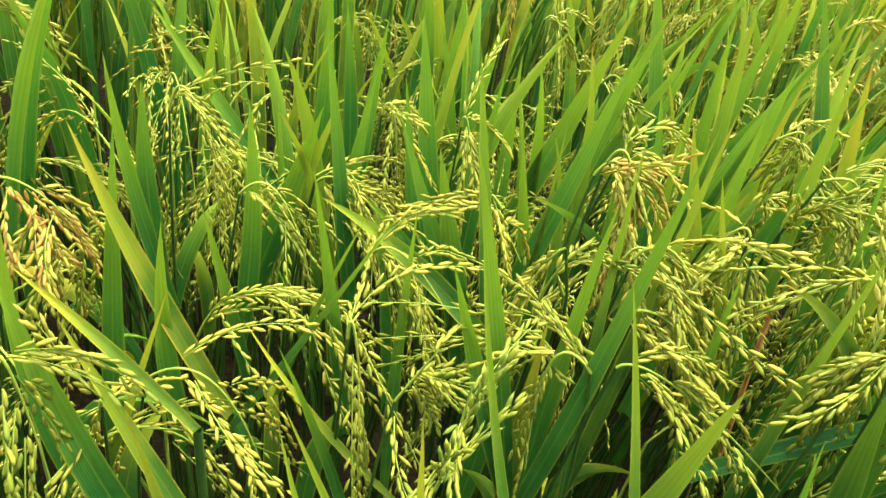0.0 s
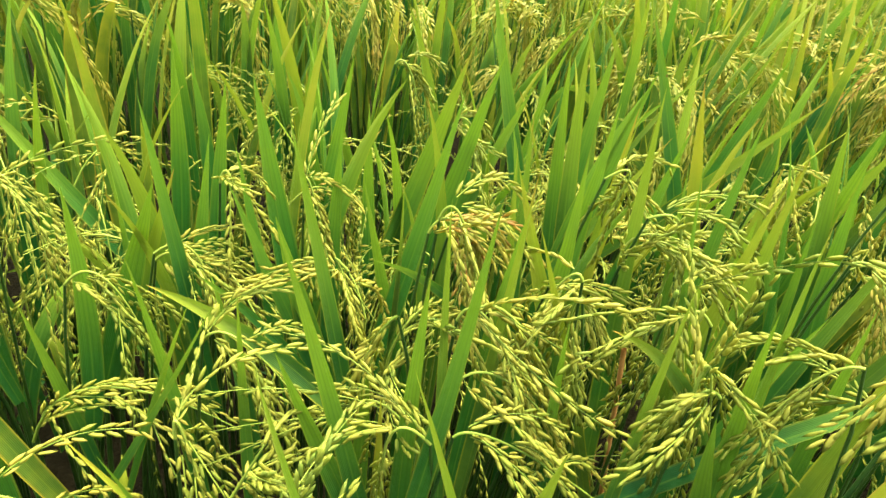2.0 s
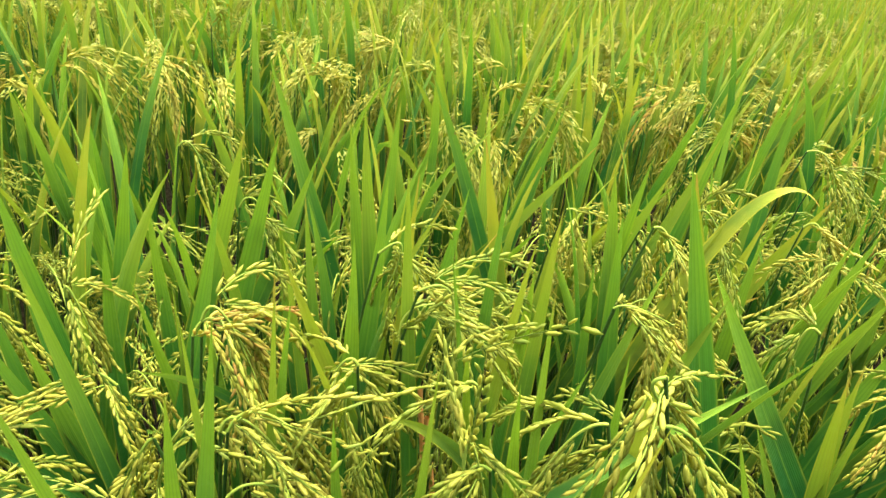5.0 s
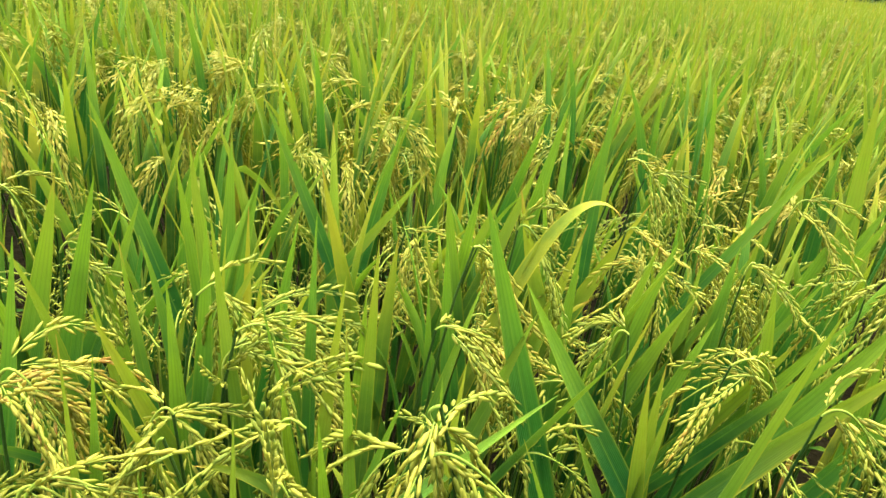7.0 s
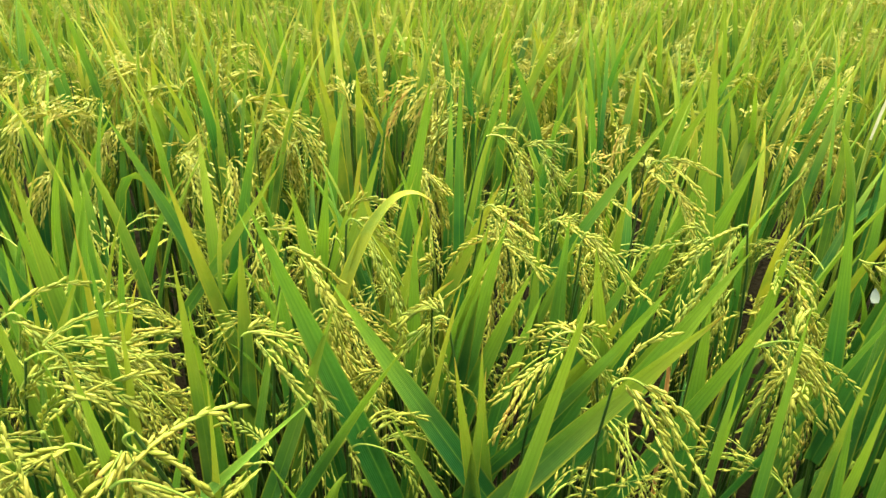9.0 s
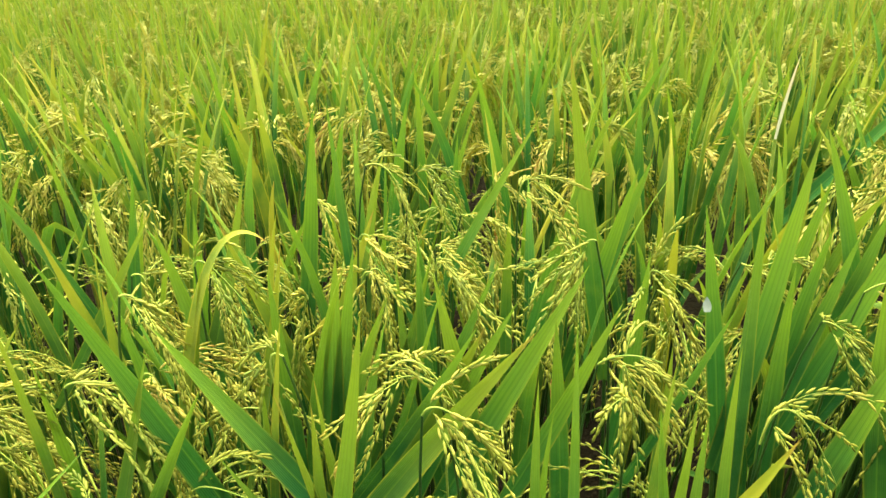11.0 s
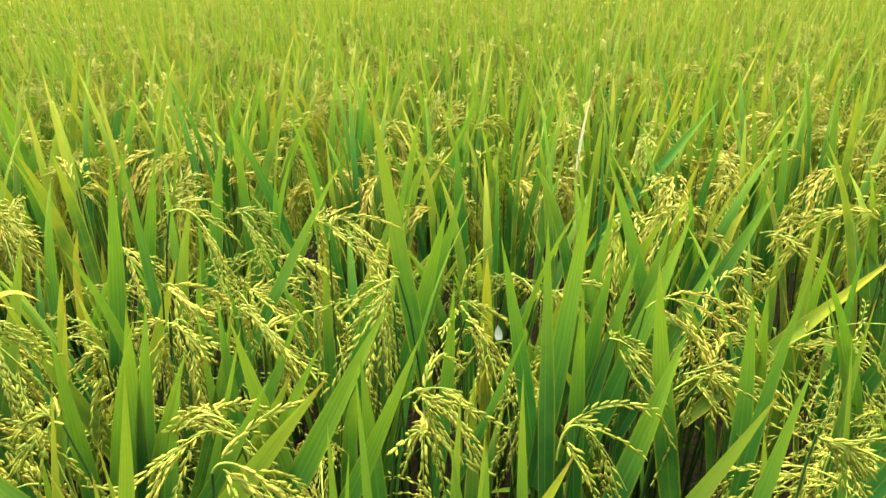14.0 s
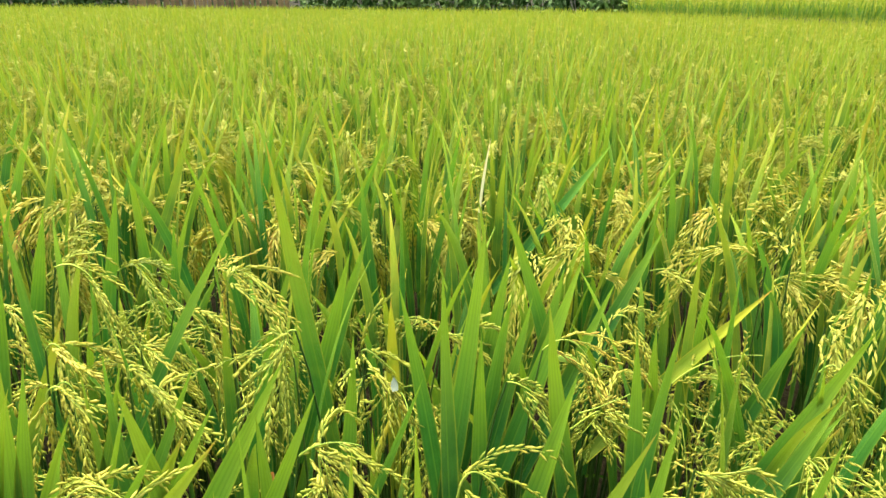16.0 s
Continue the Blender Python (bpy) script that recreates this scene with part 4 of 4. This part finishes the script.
ear((0.827, 0.256, 0.872), (0.838, 0.238, 0.881), (0.852, 0.216, 0.875), 0.10)
ear((0.875, 0.145, 0.819), (0.885, 0.130, 0.850), (0.908, 0.094, 0.782), 0.05)
ear((0.978, 0.274, 0.862), (0.987, 0.260, 0.842), (0.979, 0.273, 0.811), 0.10)
ear((0.732, 0.625, 0.876), (0.736, 0.618, 0.857), (0.738, 0.615, 0.793), 0.15)
ear((0.649, 0.562, 0.853), (0.659, 0.547, 0.852), (0.662, 0.541, 0.788), 0.20)
ear((0.609, 0.531, 0.872), (0.615, 0.522, 0.866), (0.617, 0.518, 0.824), 0.20)
ear((0.983, 0.509, 0.882), (0.999, 0.484, 0.867), (1.004, 0.477, 0.802), 0.10)
ear((0.816, 0.492, 0.882), (0.824, 0.479, 0.882), (0.826, 0.477, 0.820), 0.15)
ear((0.778, 0.537, 0.859), (0.776, 0.540, 0.853), (0.771, 0.548, 0.790), 0.10)
ear((0.998, 0.139, 0.866), (1.006, 0.126, 0.860), (1.018, 0.107, 0.841), 0.05)
ear((1.143, 0.074, 0.822), (1.151, 0.062, 0.834), (1.156, 0.054, 0.780), 0.15)
ear((1.033, 0.075, 0.826), (1.046, 0.055, 0.831), (1.061, 0.031, 0.841), 0.10)
ear((1.173, 0.065, 0.868), (1.187, 0.044, 0.854), (1.193, 0.033, 0.794), 0.10)
ear((1.489, 0.210, 0.875), (1.498, 0.195, 0.866), (1.519, 0.163, 0.838), 0.10)
ear((0.815, 0.226, 0.850), (0.813, 0.229, 0.890), (0.820, 0.219, 0.839), 0.10)
ear((0.861, 0.424, 0.867), (0.866, 0.416, 0.866), (0.877, 0.400, 0.835), 0.10)
ear((0.312, 0.565, 0.868), (0.327, 0.555, 0.871), (0.359, 0.534, 0.807), 0.15)
ear((0.283, 0.579, 0.866), (0.274, 0.585, 0.844), (0.265, 0.592, 0.791), 0.10)
ear((0.172, 0.763, 0.801), (0.192, 0.749, 0.810), (0.221, 0.730, 0.782), 0.10)
ear((0.188, 0.637, 0.822), (0.204, 0.625, 0.832), (0.231, 0.607, 0.802), 0.10)
ear((0.287, 0.673, 0.833), (0.281, 0.678, 0.837), (0.306, 0.661, 0.795), 0.05)
ear((0.327, 0.630, 0.894), (0.338, 0.623, 0.897), (0.356, 0.611, 0.837), 0.20)
ear((0.393, 0.566, 0.880), (0.385, 0.572, 0.879), (0.372, 0.580, 0.838), 0.05)
ear((0.441, 0.578, 0.911), (0.459, 0.566, 0.906), (0.457, 0.567, 0.845), 0.05)
ear((0.426, 0.528, 0.890), (0.428, 0.527, 0.879), (0.431, 0.525, 0.790), 0.10)
ear((0.399, 0.474, 0.866), (0.400, 0.474, 0.892), (0.410, 0.466, 0.853), 0.10)
ear((0.447, 0.434, 0.913), (0.434, 0.443, 0.903), (0.422, 0.451, 0.867), 0.10)
ear((0.412, 0.395, 0.954), (0.423, 0.388, 0.954), (0.443, 0.375, 0.930), 0.10)
ear((0.551, 0.514, 0.903), (0.562, 0.506, 0.905), (0.587, 0.490, 0.893), 0.05)
ear((0.429, 0.405, 0.966), (0.426, 0.407, 0.960), (0.438, 0.399, 0.945), 0.10)
ear((0.423, 0.810, 0.876), (0.435, 0.802, 0.883), (0.455, 0.789, 0.843), 0.10)
ear((0.410, 0.921, 0.896), (0.421, 0.914, 0.896), (0.434, 0.905, 0.854), 0.05)
ear((0.441, 0.624, 0.915), (0.453, 0.616, 0.922), (0.448, 0.620, 0.891), 0.10)
ear((0.277, 0.752, 0.857), (0.280, 0.749, 0.862), (0.291, 0.742, 0.817), 0.10)
ear((0.221, 0.777, 0.853), (0.228, 0.772, 0.859), (0.237, 0.766, 0.803), 0.10)
ear((0.611, 0.538, 0.939), (0.622, 0.531, 0.932), (0.636, 0.522, 0.899), 0.05)
ear((0.085, 0.689, 0.718), (0.130, 0.670, 0.772), (0.210, 0.636, 0.742), 0.10)
ear((0.059, 0.603, 0.765), (0.096, 0.588, 0.773), (0.126, 0.576, 0.693), 0.15)
ear((0.166, 0.581, 0.807), (0.171, 0.579, 0.804), (0.188, 0.572, 0.684), 0.05)
ear((0.044, 0.563, 0.790), (0.042, 0.564, 0.783), (0.031, 0.568, 0.714), 0.20)
ear((0.012, 0.543, 0.843), (0.018, 0.540, 0.835), (0.023, 0.538, 0.770), 0.10)
ear((0.034, 0.712, 0.797), (0.016, 0.719, 0.779), (0.003, 0.725, 0.711), 0.05)
ear((0.067, 0.830, 0.826), (0.088, 0.821, 0.833), (0.121, 0.808, 0.691), 0.15)
ear((-0.022, 0.705, 0.836), (-0.004, 0.697, 0.835), (0.017, 0.688, 0.817), 0.50)
ear((-0.004, 0.721, 0.809), (-0.003, 0.721, 0.792), (-0.007, 0.722, 0.745), 0.35)
ear((0.115, 0.731, 0.810), (0.139, 0.721, 0.818), (0.162, 0.711, 0.761), 0.00)
ear((0.171, 0.753, 0.813), (0.199, 0.742, 0.813), (0.210, 0.737, 0.734), 0.10)
ear((0.187, 0.546, 0.792), (0.195, 0.543, 0.813), (0.203, 0.540, 0.833), 0.00)
ear((0.286, 0.594, 0.803), (0.291, 0.592, 0.840), (0.306, 0.586, 0.866), 0.00)
ear((0.283, 0.522, 0.826), (0.263, 0.531, 0.826), (0.269, 0.528, 0.742), 0.00)
ear((0.314, 0.560, 0.871), (0.339, 0.550, 0.874), (0.386, 0.530, 0.797), 0.15)
ear((0.306, 0.543, 0.845), (0.329, 0.534, 0.848), (0.367, 0.518, 0.807), 0.15)
ear((0.291, 0.515, 0.836), (0.323, 0.502, 0.830), (0.397, 0.471, 0.771), 0.05)
ear((0.377, 0.545, 0.885), (0.374, 0.547, 0.871), (0.380, 0.544, 0.821), 0.15)
ear((0.443, 0.511, 0.879), (0.431, 0.516, 0.868), (0.460, 0.504, 0.742), 0.10)
ear((0.412, 0.469, 0.872), (0.401, 0.474, 0.869), (0.402, 0.473, 0.820), 0.05)
ear((0.322, 0.632, 0.883), (0.334, 0.627, 0.894), (0.352, 0.620, 0.866), 0.30)
ear((0.195, 0.492, 0.787), (0.198, 0.491, 0.817), (0.199, 0.490, 0.861), 0.00)
ear((0.436, 0.583, 0.868), (0.443, 0.580, 0.898), (0.486, 0.562, 0.889), 0.05)
ear((0.591, 0.456, 0.804), (0.600, 0.444, 0.816), (0.627, 0.413, 0.791), 0.05)
ear((0.522, 0.449, 0.851), (0.511, 0.462, 0.849), (0.489, 0.489, 0.825), 0.05)
ear((0.666, 0.463, 0.834), (0.649, 0.484, 0.831), (0.634, 0.501, 0.794), 0.05)
ear((0.495, 0.677, 0.818), (0.513, 0.655, 0.854), (0.545, 0.616, 0.828), 0.10)
ear((0.393, 0.594, 0.857), (0.404, 0.580, 0.860), (0.419, 0.563, 0.836), 0.05)
ear((0.348, 0.650, 0.877), (0.357, 0.639, 0.870), (0.360, 0.635, 0.808), 0.30)
ear((0.487, 0.606, 0.864), (0.500, 0.590, 0.866), (0.521, 0.565, 0.821), 0.10)
ear((0.678, 0.671, 0.888), (0.685, 0.663, 0.878), (0.676, 0.673, 0.827), 0.25)
ear((0.665, 0.559, 0.835), (0.674, 0.548, 0.843), (0.694, 0.524, 0.793), 0.10)
ear((0.679, 0.548, 0.933), (0.688, 0.536, 0.930), (0.709, 0.512, 0.875), 0.10)
ear((0.672, 0.433, 0.894), (0.665, 0.441, 0.883), (0.671, 0.435, 0.810), 0.10)
ear((0.815, 0.480, 0.888), (0.806, 0.490, 0.875), (0.811, 0.485, 0.801), 0.10)
ear((0.719, 0.371, 0.881), (0.735, 0.353, 0.884), (0.751, 0.333, 0.841), 0.10)
ear((0.819, 0.407, 0.911), (0.824, 0.400, 0.918), (0.838, 0.384, 0.858), 0.10)
ear((0.898, 0.299, 0.937), (0.891, 0.307, 0.925), (0.894, 0.304, 0.870), 0.10)
ear((0.907, 0.577, 0.950), (0.924, 0.557, 0.940), (0.936, 0.543, 0.883), 0.15)
ear((0.965, 0.421, 0.925), (0.975, 0.408, 0.945), (0.998, 0.381, 0.887), 0.10)
ear((1.067, 0.121, 0.868), (1.079, 0.090, 0.875), (1.091, 0.058, 0.816), 0.30)
ear((1.083, 0.231, 0.859), (1.089, 0.213, 0.859), (1.098, 0.191, 0.873), 0.10)
ear((1.023, 0.080, 0.813), (1.032, 0.056, 0.832), (1.022, 0.084, 0.787), 0.10)
ear((1.161, -0.007, 0.804), (1.175, -0.044, 0.833), (1.194, -0.095, 0.840), 0.05)
ear((1.121, -0.136, 0.868), (1.126, -0.150, 0.874), (1.130, -0.161, 0.843), 0.05)
ear((1.407, -0.120, 0.846), (1.412, -0.135, 0.846), (1.411, -0.132, 0.779), 0.10)
ear((0.992, 0.590, 0.912), (1.002, 0.565, 0.919), (1.007, 0.552, 0.885), 0.10)
ear((0.846, 0.532, 0.898), (0.851, 0.518, 0.898), (0.855, 0.507, 0.845), 0.20)
ear((1.322, 0.037, 0.871), (1.337, -0.005, 0.864), (1.345, -0.026, 0.807), 0.10)
ear((1.106, 0.555, 0.867), (1.107, 0.550, 0.874), (1.108, 0.550, 0.811), 0.30)
ear((0.910, 0.487, 0.874), (0.914, 0.477, 0.874), (0.924, 0.451, 0.830), 0.10)
ear((0.911, -0.027, 0.879), (0.916, -0.039, 0.874), (0.927, -0.070, 0.880), 0.10)
ear((0.990, 0.286, 0.862), (0.992, 0.281, 0.874), (1.001, 0.255, 0.849), 0.15)
ear((0.922, 0.702, 0.881), (0.931, 0.680, 0.874), (0.935, 0.669, 0.840), 0.10)
bent_blade((0.629, 0.560, 0.729), (0.667, 0.514, 0.950), (0.701, 0.473, 0.966), 0.013)
blade((1.371, 0.287, 0.927), (1.379, 0.275, 1.017), 0.0041, 0.0, 250, DRY)
dead_stalk((0.479, 0.611, 0.800), 0.005)
dead_stalk((0.464, 0.582, 0.800), 0.005)
dead_stalk((0.898, 0.337, 0.780), 0.005)
flake((0.872, 0.195, 0.917))


# ---- the far side of the field ----
far_rng = np.random.default_rng(31)


def along_line(a, b, s, off=0.0):
    """A place a share s along the line from a to b, off metres to its right."""
    (ax, ay), (bx, by) = a, b
    n = math.hypot(bx - ax, by - ay)
    return np.array((ax + (bx - ax) * s + (by - ay) / n * off, ay + (by - ay) * s - (bx - ax) / n * off, 0.0))


def bank():
    """The raised neighbouring field with its sloping edge."""
    a, b = BANK_EDGE
    soup, rows = Soup(), []
    n = 60
    for off, z in ((0.25, -0.05), (0.5, 0.18), (0.75, 0.42), (1.1, 0.48), (1.5, 0.40), (2.2, 0.36), (30.0, 0.36)):
        for s in np.linspace(-1.2, 1.35, n):
            p = along_line(a, b, s, off)
            rows.append(p + (0, 0, z + 0.05 * noise.noise(Vector((p[0] * 1.3, p[1] * 1.3, z)))))
    i = (np.arange(6)[:, None] * n + np.arange(n - 1)[None, :]).ravel()
    soup.add(rows, np.stack((i, i + 1, i + n + 1, i + n), 1))
    tagged(new("bank", soup.mesh("bank", EARTH)), "earth bank of the raised neighbouring field", "bank", kind="structure")


def bank_grass():
    a, b = BANK_EDGE
    n = 20000
    soup = Soup()
    s, off = far_rng.uniform(-0.6, 1.25, n), far_rng.uniform(0.15, 1.7, n)
    base = np.array([along_line(a, b, q, o) for q, o in zip(s, off)])
    base[:, 2] = np.interp(off, (0.25, 0.5, 0.75, 1.1, 1.5, 2.2), (-0.05, 0.15, 0.39, 0.45, 0.37, 0.33))
    tip = base + far_rng.normal(size=(n, 3)) * (0.08, 0.08, 0.0)
    tip[:, 2] += far_rng.uniform(0.25, 0.62, n)
    turn = far_rng.uniform(0, 2 * np.pi, n)
    bulk_leaves(soup, base, tip, np.zeros((n, 3)), far_rng.uniform(0.012, 0.03, n), np.stack((np.cos(turn), np.sin(turn), np.zeros(n)), 1), 2, 1)
    tagged(new("grass", soup.mesh("grass", GRASS)), "tall pale green grass on the bank", "grass", kind="stuff")


def add_leaf_cards(soup, centre, radius, count, size, rng):
    """Small pointed leaves strewn through an uneven lump."""
    d = rng.normal(size=(count, 3))
    d /= np.linalg.norm(d, axis=1)[:, None]
    at = centre + d * radius * rng.uniform(0.35, 1.0, count)[:, None] ** 0.5
    way = d * 0.5 + rng.normal(size=(count, 3)) * 0.6 - (0, 0, 0.3)
    way /= np.linalg.norm(way, axis=1)[:, None]
    turn = rng.normal(size=(count, 3))
    bulk_leaves(soup, at, at + way * (rng.uniform(0.7, 1.3, count) * size)[:, None], np.zeros((count, 3)), rng.uniform(0.35, 0.6, count) * size, turn, 2, 1)


def bush(x, y, height, width, label):
    ob = new("bush")
    ob.location = (x, y, 0)
    tagged(ob, label, "bush", "bushes along the field edge")
    stems, crown = Soup(), Soup()
    for k in range(6):
        a = far_rng.uniform(0, 2 * np.pi)
        top = np.array((math.cos(a) * width * 0.35, math.sin(a) * width * 0.35, height * far_rng.uniform(0.5, 0.85)))
        add_tube(stems, bezier(np.array((0.0, 0.0, 0.0)), np.array((0, 0, height * 0.4)), top, np.linspace(0, 1, 6)), 0.035, 0.01, 6)
        for q in (0.15, 0.5, 1.0):
            c = top * q + far_rng.normal(size=3) * (width * 0.2, width * 0.2, 0.1)
            c[2] = max(c[2], 0.35)
            add_leaf_cards(crown, c, np.array((width * 0.42, width * 0.42, height * 0.26)), 85, 0.17, far_rng)
    part("stems", stems.mesh("stems", BARK), ob)
    part("crown", crown.mesh("crown", BUSH), ob)


def tree(x, y):
    ob = new("tree")
    ob.location = (x, y, 0)
    tagged(ob, "grey-barked tree at the field edge", "tree")
    trunk, crown = Soup(), Soup()
    add_tube(trunk, bezier(np.array((0.0, 0, -0.05)), np.array((0.1, 0.05, 1.5)), np.array((-0.1, 0.1, 3.2)), np.linspace(0, 1, 9)), 0.24, 0.13, 10)
    for k in range(7):
        a = k * 0.9 + far_rng.normal() * 0.2
        s = np.array((-0.08, 0.08, 2.3 + 0.12 * k))
        e = s + (math.cos(a) * 1.3, math.sin(a) * 1.3, far_rng.uniform(0.6, 1.6))
        add_tube(trunk, bezier(s, (s + e) / 2 + (0, 0, 0.3), e, np.linspace(0, 1, 6)), 0.07, 0.02, 6)
        for q in (0.6, 1.0):
            add_leaf_cards(crown, s + (e - s) * q, np.array((0.75, 0.75, 0.55)), 200, 0.15, far_rng)
    part("trunk", trunk.mesh("trunk", BARK), ob)
    part("crown", crown.mesh("crown", BUSH), ob)


def plank_mesh(w, h, d):
    bm = bmesh.new()
    bmesh.ops.create_cube(bm, size=1.0)
    bmesh.ops.scale(bm, vec=(w, d, h), verts=bm.verts)
    bmesh.ops.translate(bm, vec=(0, 0, h / 2), verts=bm.verts)
    bmesh.ops.bevel(bm, geom=bm.edges[:], offset=min(w, d) * 0.15, segments=1, affect="EDGES")
    me = bpy.data.meshes.new("plank")
    bm.to_mesh(me)
    bm.free()
    me.materials.append(BAMBOO)
    return me


def fence(a, b):
    """An upright board fence between two places."""
    a, b = np.array(a), np.array(b)
    run = np.linalg.norm(b - a)
    ob = new("wooden_fence")
    ob.matrix_basis = pose(a[0], a[1], 0, 0, 0, math.degrees(math.atan2(b[1] - a[1], b[0] - a[0])))
    tagged(ob, "weathered reddish-brown upright board fence behind the rice", "fence")
    boards = [plank_mesh(w, h, 0.022) for w, h in ((0.10, 1.75), (0.12, 1.82), (0.09, 1.7), (0.11, 1.9))]
    x, k = 0.0, 0
    while x < run:
        p = part("plank", boards[far_rng.integers(4)], ob)
        p.matrix_basis = pose(x, far_rng.normal() * 0.006, -0.03, far_rng.normal() * 0.8, far_rng.normal() * 1.2, 0)
        x += far_rng.uniform(0.115, 0.15)
        k += 1
    rail = plank_mesh(run, 0.08, 0.035)
    for z in (0.5, 1.45):
        part("rail", rail, ob).location = (run / 2, 0.034, z)
    post = plank_mesh(0.12, 2.0, 0.12)
    for q in np.linspace(0, run, 4):
        part("post", post, ob).location = (q, 0.12, -0.05)


bank()
bank_grass()
fence((20.4, 12.9), (17.6, 16.6))
tree(14.9, 19.4)
for bx, by, bh, bw in ((15.9, 19.2, 1.7, 1.1), (17.0, 18.2, 2.1, 1.2), (17.4, 17.3, 2.2, 1.1), (21.0, 12.0, 2.2, 1.3), (21.2, 10.6, 1.9, 1.4), (21.3, 9.2, 2.4, 1.4), (21.4, 7.8, 2.0, 1.4),
                       (21.2, 6.4, 2.5, 1.5), (21.2, 5.0, 2.1, 1.4), (21.0, 3.6, 1.9, 1.2), (22.4, 9.9, 3.0, 1.6), (22.6, 7.0, 3.1, 1.7), (22.5, 4.4, 2.8, 1.6), (14.0, 20.6, 1.9, 1.3),
                       (13.2, 23.0, 3.4, 2.2), (15.6, 21.6, 3.6, 2.2), (17.8, 20.0, 3.5, 2.2), (19.6, 17.6, 3.7, 2.2), (21.2, 15.2, 3.4, 2.0), (23.0, 12.4, 3.6, 2.2),
                       (20.9, 2.5, 1.7, 1.1), (22.6, 2.4, 2.6, 1.6), (22.4, 0.6, 2.0, 1.4)):
    bush(bx, by, bh, bw, "dark green leafy bush at the far edge of the field")
